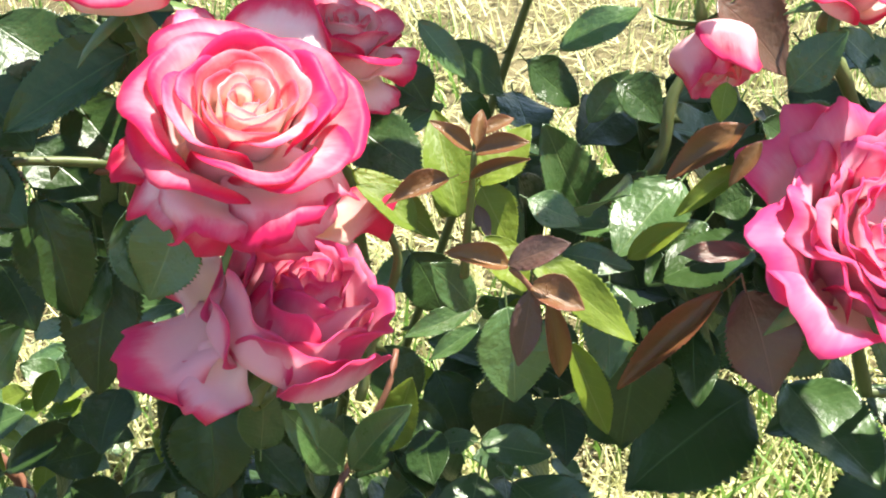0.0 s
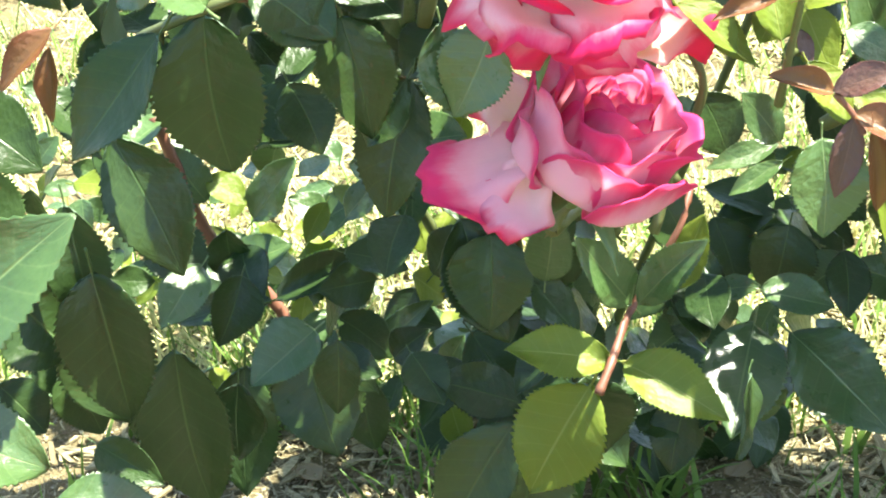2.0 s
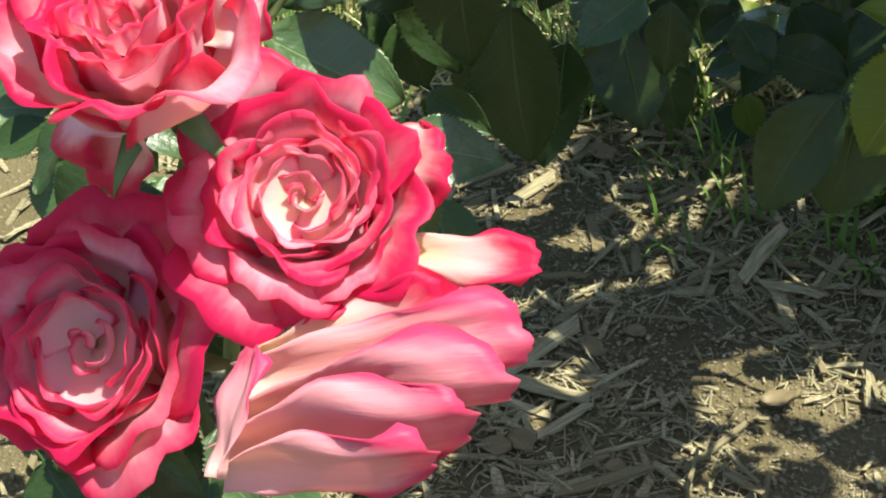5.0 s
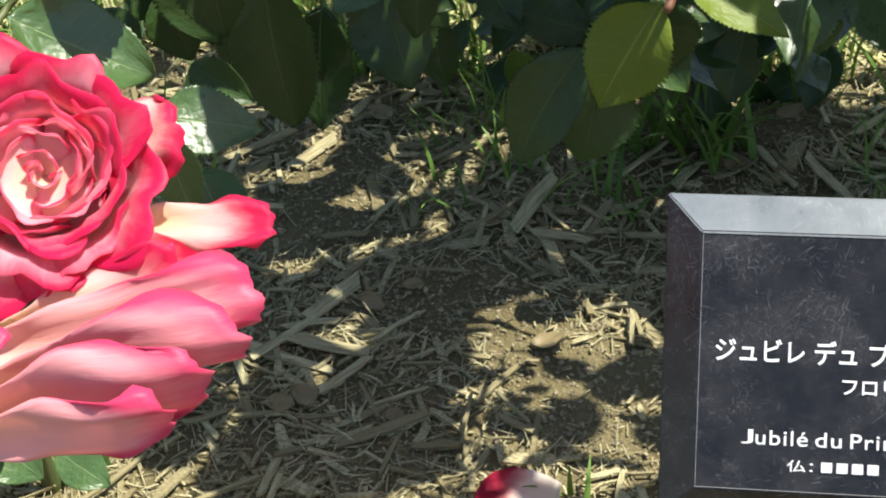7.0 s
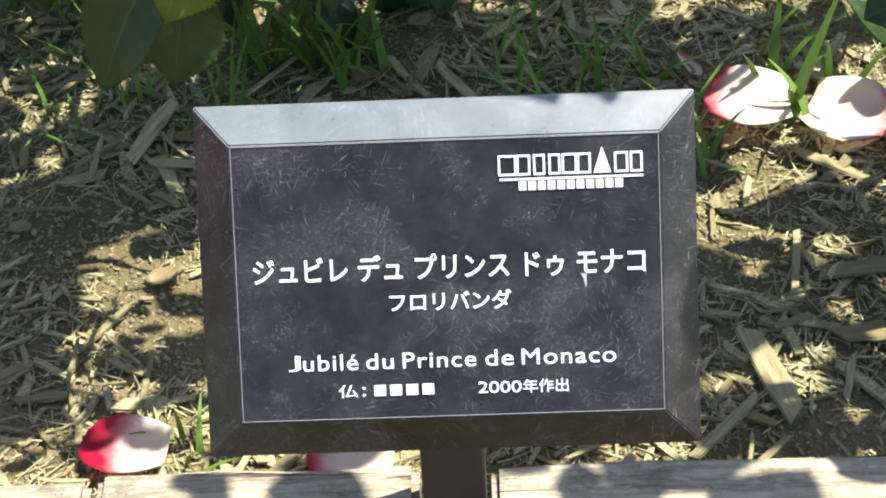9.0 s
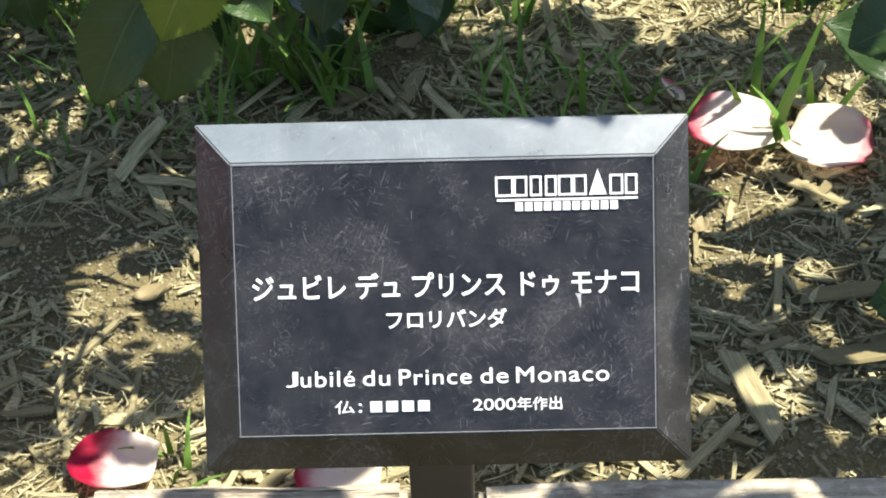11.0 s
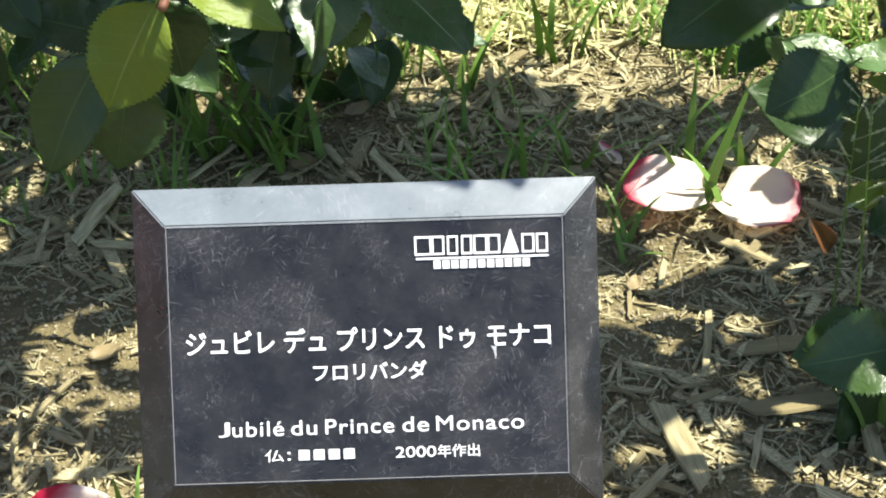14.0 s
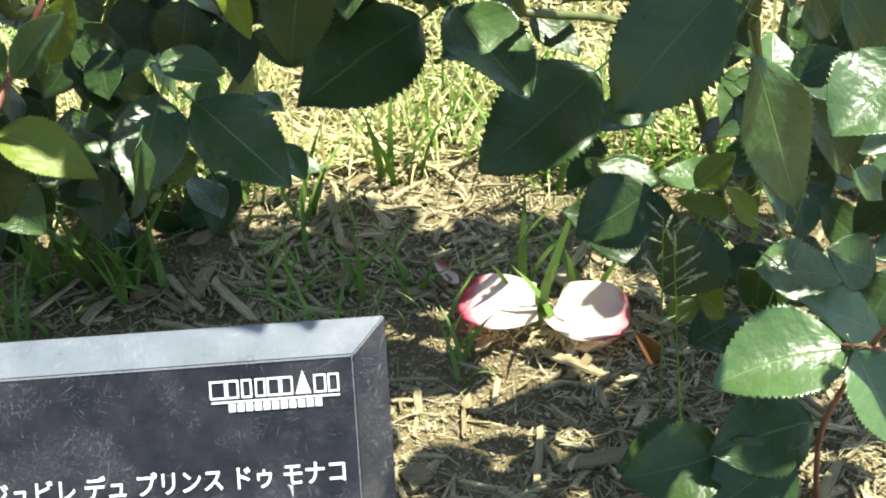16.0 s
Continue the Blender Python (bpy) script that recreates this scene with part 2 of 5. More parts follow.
def plate_material():
    """Black resin, dulled by fine scratches, dust and drip marks, with a sky sheen painted on upward faces."""
    n = Nodes("black resin")
    p = n.coords()
    dust = n.noise(p, 26.0, 6.0, 0.7)
    streak = n.noise(n.stretch(p, 60.0, 9.0, 9.0), 1.0, 5.0)
    hair = n.add("TexVoronoi", Scale=330.0)
    hair.feature = "DISTANCE_TO_EDGE"
    warp = n.mix(0.08, p, n.noise(p, 18.0, 3.0))
    n.link(warp, hair.inputs["Vector"])
    line = n.math("LESS_THAN", hair.outputs["Distance"], 0.018)
    line = n.math("MULTIPLY", line, n.math("GREATER_THAN", n.noise(p, 30.0, 4.0), 0.55))
    crack = n.add("TexVoronoi", Scale=70.0)
    crack.feature = "DISTANCE_TO_EDGE"
    n.link(n.mix(0.12, p, n.noise(p, 60.0, 4.0)), crack.inputs["Vector"])
    scratch = n.math("MULTIPLY", n.math("LESS_THAN", crack.outputs["Distance"], 0.012), n.math("GREATER_THAN", n.noise(p, 24.0, 5.0), 0.54))
    smear = n.noise(n.stretch(p, 14.0, 30.0, 30.0), 1.0, 6.0, 0.72)
    c = n.mix(n.ramp(dust, (0.42, (0.0, 0.0, 0.0)), (0.74, (0.8, 0.8, 0.8))), (0.0075, 0.0072, 0.0075), (0.036, 0.034, 0.033))
    c = n.mix(n.ramp(smear, (0.54, (0.0, 0.0, 0.0)), (0.76, (0.32, 0.32, 0.32))), c, (0.085, 0.082, 0.080))
    c = n.mix(n.math("MULTIPLY", streak, 0.18), c, (0.040, 0.037, 0.038))
    c = n.mix(n.math("MULTIPLY", n.math("MAXIMUM", line, scratch), 0.40), c, (0.16, 0.16, 0.165))
    # Upward faces tinted blue-grey: sky brightness on the top bevel, painted into colour.
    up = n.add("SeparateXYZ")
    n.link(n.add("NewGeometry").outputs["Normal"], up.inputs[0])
    sky_sheen = n.math("MULTIPLY", n.math("MULTIPLY_ADD", up.outputs[2], 5.0, -4.0, clamp=True), n.math("MULTIPLY_ADD", dust, 0.6, 0.45), clamp=True)
    c = n.mix(sky_sheen, c, (0.185, 0.222, 0.245))
    tick = n.noise(n.stretch(p, 900.0, 60.0, 60.0), 1.0, 2.0)
    tick = n.math("MULTIPLY", n.math("GREATER_THAN", tick, 0.715), n.math("GREATER_THAN", n.noise(p, 60.0, 3.0), 0.52))
    c = n.mix(n.math("MULTIPLY", tick, 0.5), c, (0.20, 0.20, 0.21))
    for k, angle in enumerate((18, 52, 77, 104, 141, 166)):
        turned = n.add("Mapping")
        turned.inputs["Rotation"].default_value = (0.0, 0.0, math.radians(angle))
        turned.inputs["Location"].default_value = (0.3 * k, 0.17 * k, 0.0)
        n.link(p, turned.inputs["Vector"])
        turned = turned.outputs[0]
        hairline = n.noise(n.stretch(turned, 1150.0, 70.0 + 9.0 * k, 70.0), 1.0, 1.0)
        worn = n.noise(n.stretch(turned, 22.0, 16.0, 16.0), 1.0, 4.0)
        hit = n.math("MULTIPLY", n.math("MULTIPLY_ADD", hairline, 14.0, -9.1, clamp=True), n.math("MULTIPLY_ADD", worn, 6.0, -3.15, clamp=True))
        c = n.mix(n.math("MULTIPLY", hit, 0.50), c, (0.21, 0.21, 0.215))
    n.bump(n.math("ADD", dust, n.math("MULTIPLY", line, -0.5)), 0.12, 0.0008)
    return n.done(c, n.math("MULTIPLY_ADD", dust, 0.34, 0.14), spec=0.45)


def paint_material(name, col, rough):
    n = Nodes(name)
    g = n.noise(n.coords(), 190.0, 3.0)
    return n.done(n.mix(n.math("MULTIPLY", g, 0.18), col, tuple(c * 0.72 for c in col)), rough)


SOIL, TIMBER, PLATE = soil_material(), timber_material(), plate_material()
CHIP = chip_material("wood chip", (0.215, 0.185, 0.090), (0.64, 0.595, 0.345), (0.18, 0.150, 0.068))
CHIP_PIECE = chip_material("split wood chip", (0.215, 0.185, 0.090), (0.64, 0.595, 0.345), (0.18, 0.150, 0.068), (2.5, 48.0, 30.0), 3.0)
FIBRE = blade_material("bark fibre", (0.14, 0.118, 0.055), (0.46, 0.42, 0.24), 0.1)
GRIT = chip_material("grit", (0.20, 0.172, 0.095), (0.50, 0.45, 0.30), (0.14, 0.117, 0.062))
LITTER = blade_material("dead leaf", (0.15, 0.11, 0.05), (0.33, 0.27, 0.14), 0.2)
STRAW = blade_material("dry grass", (0.33, 0.325, 0.11), (0.68, 0.66, 0.34), 0.25)
GRASS = blade_material("grass", (0.07, 0.16, 0.025), (0.20, 0.33, 0.06), 0.35)
LETTER = paint_material("white lettering", (0.80, 0.80, 0.78), 0.5)
LINE = paint_material("grey line", (0.20, 0.20, 0.20), 0.6)
POST = paint_material("dark post", (0.045, 0.036, 0.028), 0.45)


# ---- building helpers ----
rng = random.Random(7)


def mesh_from(name, verts, faces, material, uvs=None, smooth=True, slots=None):
    me = bpy.data.meshes.new(name)
    me.from_pydata(verts, [], faces)
    for m in material if isinstance(material, (list, tuple)) else [material]:
        me.materials.append(m)
    if uvs is not None:
        layer = me.uv_layers.new(name="UVMap")
        index = np.empty(len(me.loops), dtype=np.int32)
        me.loops.foreach_get("vertex_index", index)
        layer.data.foreach_set("uv", np.asarray(uvs, dtype=np.float32)[index].ravel())
    if slots is not None:
        me.polygons.foreach_set("material_index", slots)
    if smooth:
        me.polygons.foreach_set("use_smooth", [True] * len(me.polygons))
    me.update()
    return me


def under(ob, parent):
    """Hang a part under a thing or a part, where it stands."""
    ob.parent = parent
    up = parent.matrix_basis.copy()
    if parent.parent:
        up = parent.parent.matrix_basis @ parent.matrix_parent_inverse @ up
    ob.matrix_parent_inverse = up.inverted()
    return ob


def part(name, me, parent, label="", m=None):
    ob = new(name, me)
    if m is not None:
        ob.matrix_basis = m
    under(ob, parent)
    return tagged(ob, label)


def part_bm(name, bm, material, parent, label="", m=None, smooth=False):
    me = bpy.data.meshes.new(name)
    bm.to_mesh(me)
    bm.free()
    me.materials.append(material)
    if smooth:
        me.polygons.foreach_set("use_smooth", [True] * len(me.polygons))
    return part(name, me, parent, label, m)


def box(sx, sy, sz, bevel=0.0, at=(0, 0, 0)):
    bm = bmesh.new()
    bmesh.ops.create_cube(bm, size=1.0)
    bmesh.ops.scale(bm, vec=(sx, sy, sz), verts=bm.verts)
    if bevel:
        bmesh.ops.bevel(bm, geom=bm.edges[:], offset=bevel, segments=2, affect="EDGES", profile=0.6)
    bmesh.ops.translate(bm, vec=at, verts=bm.verts)
    return bm


def sheet(points, uv, rows, cols, thick):
    """A closed thin shell over a grid of points: vertices, faces, uvs and which faces lie underneath."""
    p = np.asarray(points, dtype=float).reshape(rows, cols, 3)
    du, dv = np.gradient(p, axis=1), np.gradient(p, axis=0)
    nrm = np.cross(du, dv)
    nrm /= np.linalg.norm(nrm, axis=2, keepdims=True) + 1e-12
    top, low = (p + nrm * thick / 2).reshape(-1, 3), (p - nrm * thick / 2).reshape(-1, 3)
    count = rows * cols
    faces, below = [], []
    for r in range(rows - 1):
        for c in range(cols - 1):
            a = r * cols + c
            faces.append((a, a + 1, a + cols + 1, a + cols))
            below.append(0)
            faces.append((a + count, a + cols + count, a + cols + 1 + count, a + 1 + count))
            below.append(1)
    ring = [c for c in range(cols)] + [r * cols + cols - 1 for r in range(1, rows)]
    ring += [(rows - 1) * cols + c for c in range(cols - 2, -1, -1)] + [r * cols for r in range(rows - 2, 0, -1)]
    for a, b in zip(ring, ring[1:] + ring[:1]):
        faces.append((b, a, a + count, b + count))
        below.append(0)
    return np.concatenate([top, low]).tolist(), faces, np.concatenate([uv, uv]), below


def tube(points, r0, r1, sides=7):
    """A tapered bent rod through points."""
    pts = [Vector(p) for p in points]
    fine = []
    for i in range(len(pts) - 1):
        a, b, c, d = pts[max(i - 1, 0)], pts[i], pts[i + 1], pts[min(i + 2, len(pts) - 1)]
        for k in range(4):
            t = k / 4
            fine.append(0.5 * ((2 * b) + (c - a) * t + (2 * a - 5 * b + 4 * c - d) * t * t + (3 * b - a - 3 * c + d) * t**3))
    fine.append(pts[-1])
    verts, faces = [], []
    for i, q in enumerate(fine):
        way = (fine[min(i + 1, len(fine) - 1)] - fine[max(i - 1, 0)]).normalized()
        x = way.orthogonal().normalized()
        y = way.cross(x)
        r = (r0 + (r1 - r0) * i / (len(fine) - 1)) * (1.0 + 0.1 * math.sin(i * 1.9))
        for k in range(sides):
            a = 2 * math.pi * k / sides
            verts.append(tuple(q + (x * math.cos(a) + y * math.sin(a)) * r))
    for i in range(len(fine) - 1):
        for k in range(sides):
            a, b = i * sides + k, i * sides + (k + 1) % sides
            faces.append((a, b, b + sides, a + sides))
    faces.append(tuple(range(sides))[::-1])
    faces.append(tuple(len(verts) - sides + k for k in range(sides)))
    return verts, faces


# ---- ground ----
def ground_height(x, y):
    return 0.010 * noise.noise((x * 3.1, y * 3.1, 0.3)) + 0.005 * noise.noise((x * 14.0, y * 14.0, 1.7))


def build_ground():
    near = [-0.9 + 0.025 * i for i in range(105)]
    xs = [-400.0, -60.0, -12.0, -4.0, -1.8] + near + [2.2, 4.0, 12.0, 60.0, 400.0]
    ys = [-400.0, -60.0, -12.0, -4.0, -1.5] + [-0.6 + 0.025 * i for i in range(130)] + [3.4, 6.0, 14.0, 60.0, 400.0]
    verts = [(x, y, ground_height(x, y)) for y in ys for x in xs]
    w = len(xs)
    faces = [(r * w + c, r * w + c + 1, (r + 1) * w + c + 1, (r + 1) * w + c) for r in range(len(ys) - 1) for c in range(w - 1)]
    ob = new("ground", mesh_from("ground", verts, faces, SOIL))
    return tagged(ob, "bare brown garden soil under bark mulch and dry grass", "soil", kind="structure")


ground = build_ground()


def chip_shape(r, length, width, thick):
    """One split chip: a flat sliver with near-parallel sides and slanting broken ends, lying along x."""
    verts, n = [], 3
    slant, cut, bow = r.uniform(-1, 1), r.uniform(-1, 1), r.uniform(-0.05, 0.05)
    for i in range(n + 1):
        t = i / n
        w = width * (0.86 if i in (0, n) else 1.0) * r.uniform(0.82, 1.08) / 2
        y0, z0 = width * r.uniform(-0.10, 0.10), length * bow * math.sin(math.pi * t)
        x, end = length * (t - 0.5), (slant if i == 0 else cut if i == n else r.uniform(-0.3, 0.3)) * width * 0.5
        verts += [(x - end, y0 - w, z0), (x + end, y0 + w, z0), (x + end, y0 + w * 0.86, z0 + thick * r.uniform(0.8, 1.2)), (x - end, y0 - w * 0.86, z0 + thick * r.uniform(0.8, 1.2))]
    faces = [(3, 2, 1, 0)]
    for i in range(n):
        a = 4 * i
        faces += [(a + k, a + (k + 1) % 4, a + 4 + (k + 1) % 4, a + 4 + k) for k in range(4)]
    faces.append((4 * n, 4 * n + 1, 4 * n + 2, 4 * n + 3))
    return verts, faces


def bareness(x, y):
    """How far the mulch gives way to open soil: two trodden patches beside the sign and a broken pattern of small gaps."""
    left = math.exp(-((x + 0.235) / 0.075) ** 2 - ((y - 0.285) / 0.055) ** 2)
    right = math.exp(-((x - 0.165) / 0.045) ** 2 - ((y - 0.250) / 0.035) ** 2)
    return max(left, right, 0.32 + 1.2 * noise.noise((x * 7.0, y * 7.0, 2.0)))


def build_mulch():
    r = random.Random(11)
    verts, faces = [], []
    for k in range(10500):
        y = 0.078 + 0.70 * r.random() ** 0.95
        x = r.uniform(-0.62, 0.62) * (0.75 + 0.45 * y)
        bare = bareness(x, y) > 0.55
        if bare and r.random() < 0.55:
            continue
        length = r.choice((0.004, 0.006, 0.009, 0.013, 0.018, 0.024)) * r.uniform(0.7, 1.3) * (0.45 if bare else 1.0)
        v, f = chip_shape(r, length, max(0.0009, length * r.choice((0.08, 0.11, 0.15, 0.2, 0.3)) * r.uniform(0.8, 1.2)), min(0.0020, length * 0.06 + 0.0004))
        m = pose(x, y, ground_height(x, y) + 0.0005 + 0.004 * r.random() ** 2, r.gauss(0, 9), r.gauss(0, 8), r.uniform(0, 360))
        base = len(verts)
        verts += [tuple(m @ Vector(q)) for q in v]
        faces += [tuple(base + i for i in q) for q in f]
    for k in range(7000):
        y = 0.078 + 0.55 * r.random()
        x = r.uniform(-0.58, 0.58) * (0.75 + 0.45 * y)
        length = r.uniform(0.0018, 0.0050)
        v, f = chip_shape(r, length, length * r.uniform(0.25, 0.7), length * 0.2)
        m = pose(x, y, ground_height(x, y) + 0.003 * r.random() ** 2, r.gauss(0, 14), r.gauss(0, 14), r.uniform(0, 360))
        base = len(verts)
        verts += [tuple(m @ Vector(q)) for q in v]
        faces += [tuple(base + i for i in q) for q in f]
    for k in range(1500):
        x, y = r.choice((-1, 1)) * r.uniform(0.46, 0.95), r.uniform(0.08, 0.62)
        v, f = chip_shape(r, r.uniform(0.010, 0.040), r.uniform(0.002, 0.006), 0.0015)
        m = pose(x, y, ground_height(x, y) + 0.002, r.gauss(0, 8), r.gauss(0, 8), r.uniform(0, 360))
        base = len(verts)
        verts += [tuple(m @ Vector(q)) for q in v]
        faces += [tuple(base + i for i in q) for q in f]
    ob = tagged(new("bark_mulch", mesh_from("bark_mulch", verts, faces, CHIP, smooth=False)), "pale weathered wood-chip mulch strewn over the soil", "mulch", kind="stuff")
    shapes = []
    for k in range(24):
        v, f = chip_shape(r, 1.0, r.choice((0.07, 0.09, 0.11, 0.14, 0.18, 0.24)), 0.045)
        shapes.append(mesh_from("wood_chip", v, f, CHIP_PIECE, smooth=False))
    made = 0
    while made < 300:
        y = 0.085 + 0.47 * r.random() ** 1.25
        x = r.uniform(-0.48, 0.44)
        if bareness(x, y) > 0.60 and r.random() < 0.80:
            continue
        made += 1
        length = r.choice((0.016, 0.020, 0.026, 0.032, 0.040, 0.055)) * r.uniform(0.85, 1.2)
        m = pose(x, y, ground_height(x, y) + 0.002 + 0.007 * r.random(), r.gauss(0, 8), r.gauss(0, 6), r.uniform(0, 360))
        part("wood_chip", r.choice(shapes), ob, m=m @ Matrix.Diagonal((length, length * r.uniform(0.7, 1.2), min(length, 0.035) * r.uniform(0.7, 1.2), 1)))
    return ob


def blade(verts, faces, r, x, y, z, length, width, lean, turn, bend, n=3):
    """One grass blade: a folded strip that tapers and bows over."""
    c, s = math.cos(turn), math.sin(turn)
    base = len(verts)
    px, pz, a = 0.0, 0.0, lean
    for i in range(n + 1):
        w = width * (1.0 - (i / n) ** 1.6) / 2 + 0.0002
        for side in (-1, 1):
            verts.append((x + c * px - s * w * side, y + s * px + c * w * side, z + pz))
        px, pz, a = px + math.sin(a) * length / n, pz + math.cos(a) * length / n, a + bend / n
    for i in range(n):
        b = base + 2 * i
        faces.append((b, b + 1, b + 3, b + 2))


def build_dry_grass():
    r = random.Random(5)
    verts, faces = [], []
    for k in range(36000):
        y = 0.58 + 2.3 * r.random() ** 1.4
        x = r.uniform(-0.62, 0.62) * (0.7 + 0.95 * y)
        clump = noise.noise((x * 9.0, y * 9.0, 6.0))
        if clump < -0.32 and r.random() < 0.7:
            continue
        flat = r.random() < 0.55
        blade(verts, faces, r, x, y, ground_height(x, y) + r.uniform(0.0, 0.010), r.uniform(0.025, 0.070), r.uniform(0.0013, 0.0036),
              r.uniform(1.1, 1.7) if flat else r.uniform(0.2, 1.1), r.uniform(0, 6.283), r.uniform(-1.4, 1.6))
    for k in range(16000):
        y, x = r.uniform(0.58, 3.3), r.uniform(-2.6, 2.6)
        if abs(x) < 0.62 * (0.7 + 0.95 * y) and y < 2.88:
            continue
        blade(verts, faces, r, x, y, ground_height(x, y), r.uniform(0.04, 0.09), r.uniform(0.002, 0.005), r.uniform(0.2, 1.6), r.uniform(0, 6.283), r.uniform(-1.4, 1.6), 2)
    tagged(new("dry_grass", mesh_from("dry_grass", verts, faces, STRAW)), "sunlit mat of straw-coloured dry grass", "grass", kind="stuff")
    verts, faces = [], []
    for k in range(12500):
        y = 0.54 + 2.2 * r.random() ** 1.5
        x = r.uniform(-0.62, 0.62) * (0.7 + 0.95 * y)
        if noise.noise((x * 4.0, y * 4.0, 4.0)) < 0.0:
            continue
        blade(verts, faces, r, x, y, ground_height(x, y), r.uniform(0.03, 0.10), r.uniform(0.0016, 0.0038), r.uniform(0.05, 0.8), r.uniform(0, 6.283), r.uniform(0.2, 1.2))
    for k in range(5000):
        y, x = r.uniform(0.58, 3.3), r.uniform(-2.6, 2.6)
        if noise.noise((x * 4.0, y * 4.0, 4.0)) > 0.02 and not (abs(x) < 0.62 * (0.7 + 0.95 * y) and y < 2.88):
            blade(verts, faces, r, x, y, ground_height(x, y), r.uniform(0.03, 0.10), r.uniform(0.002, 0.005), r.uniform(0.05, 0.8), r.uniform(0, 6.283), r.uniform(0.2, 1.2), 2)
    for k in range(380):
        y, x = r.uniform(0.36, 0.52), r.uniform(-0.5, 0.5)
        if noise.noise((x * 7.0, y * 7.0, 9.0)) < 0.12:
            continue
        blade(verts, faces, r, x, y, ground_height(x, y), r.uniform(0.03, 0.08), r.uniform(0.0016, 0.004), r.uniform(0.05, 0.8), r.uniform(0, 6.283), r.uniform(0.3, 1.4))
    tagged(new("green_grass", mesh_from("green_grass", verts, faces, GRASS)), "thin green grass growing through the dry mat", "grass", kind="stuff")


def build_litter():
    """Fine fibres, grit and a few dead leaves between the chips."""
    r = random.Random(17)
    verts, faces = [], []
    for k in range(13000):
        y = 0.078 + 0.62 * r.random()
        x = r.uniform(-0.6, 0.6) * (0.75 + 0.45 * y)
        if bareness(x, y) > 0.62:
            continue
        blade(verts, faces, r, x, y, ground_height(x, y) + r.uniform(0.0005, 0.004), r.uniform(0.005, 0.026), r.uniform(0.0003, 0.0010), r.uniform(1.4, 1.7), r.uniform(0, 6.283), r.gauss(0, 0.6))
    tagged(new("bark_fibre", mesh_from("bark_fibre", verts, faces, FIBRE)), "fine dry bark fibres scattered over the soil", "litter", kind="stuff")
    verts, faces = [], []
    for k in range(22000):
        y = 0.080 + 0.60 * r.random()
        x = r.uniform(-0.6, 0.6) * (0.75 + 0.45 * y)
        if bareness(x, y) < 0.42 and r.random() < 0.7:
            continue
        s, base, h = 0.0006 + 0.0020 * r.random() ** 2.2, len(verts), ground_height(x, y)
        verts += [(x + s * dx * r.uniform(0.7, 1.3), y + s * dy * r.uniform(0.7, 1.3), h + 0.0008 + s * dz) for dx, dy, dz in ((1, 0, 0), (0, 1, 0.1), (-1, 0, 0), (0, -1, 0.1), (0, 0, 0.8), (0, 0, -0.8))]
        faces += [tuple(base + i for i in q) for q in ((0, 1, 4), (1, 2, 4), (2, 3, 4), (3, 0, 4), (1, 0, 5), (2, 1, 5), (3, 2, 5), (0, 3, 5))]
    tagged(new("grit", mesh_from("grit", verts, faces, GRIT, smooth=False)), "small pale grit grains on the soil", "grit", kind="stuff")


def dead_leaf(x, y, size, turn, seed):
    """A dry curled leaf lying on the mulch."""
    r = random.Random(seed)
    pts, uv = [], []
    for a in range(9):
        for b in range(7):
            u, v = b / 3 - 1, a / 8
            w = 0.36 * math.sin(math.pi * min(1.0, 0.04 + 0.93 * v)) ** 0.7
            z = 0.10 * u * u + 0.16 * (v - 0.5) ** 2 + 0.05 * math.sin(u * 4 + v * 6 + seed)
            pts.append((size * u * w * (1 + 0.12 * math.sin(v * 17 + seed)), size * (v - 0.5), size * z))
            uv.append((u, v))
    v, f, uvs, _ = sheet(pts, np.array(uv), 9, 7, 0.0005)
    ob = new("dead_leaf", mesh_from("dead_leaf", v, f, LITTER))
    ob.matrix_basis = pose(x, y, ground_height(x, y) + 0.006, r.gauss(0, 8), r.gauss(0, 12), turn)
    return tagged(ob, "dry tan fallen leaf curled on the mulch", "leaf", group="fallen leaves on the mulch")


build_mulch()
build_litter()
build_dry_grass()
scatter = random.Random(29)
for k in range(26):
    dead_leaf(scatter.uniform(-0.34, 0.34), scatter.uniform(0.11, 0.52), scatter.uniform(0.012, 0.026), scatter.uniform(0, 360), k)


def grass_tuft(x, y, blades, height, wide, seed, label):
    r = random.Random(seed)
    tuft = new("grass_tuft")
    tuft.matrix_basis = pose(x, y, ground_height(x, y))
    for k in range(blades):
        v, f = [], []
        blade(v, f, r, 0, 0, -0.004, height * r.uniform(0.55, 1.1), wide * r.uniform(0.7, 1.1), r.uniform(0.02, 0.5), 0.0, r.uniform(0.1, 1.3), 7)
        low = [(a, b, c - 0.0004) for a, b, c in v]
        count = len(v)
        f += [tuple(i + count for i in reversed(q)) for q in f]
        part("blade", mesh_from("blade", v + low, f, GRASS), tuft,
             m=pose(x + r.gauss(0, 0.008), y + r.gauss(0, 0.008), ground_height(x, y), 0, 0, r.uniform(0, 360)))
    return tagged(tuft, label, "grass")


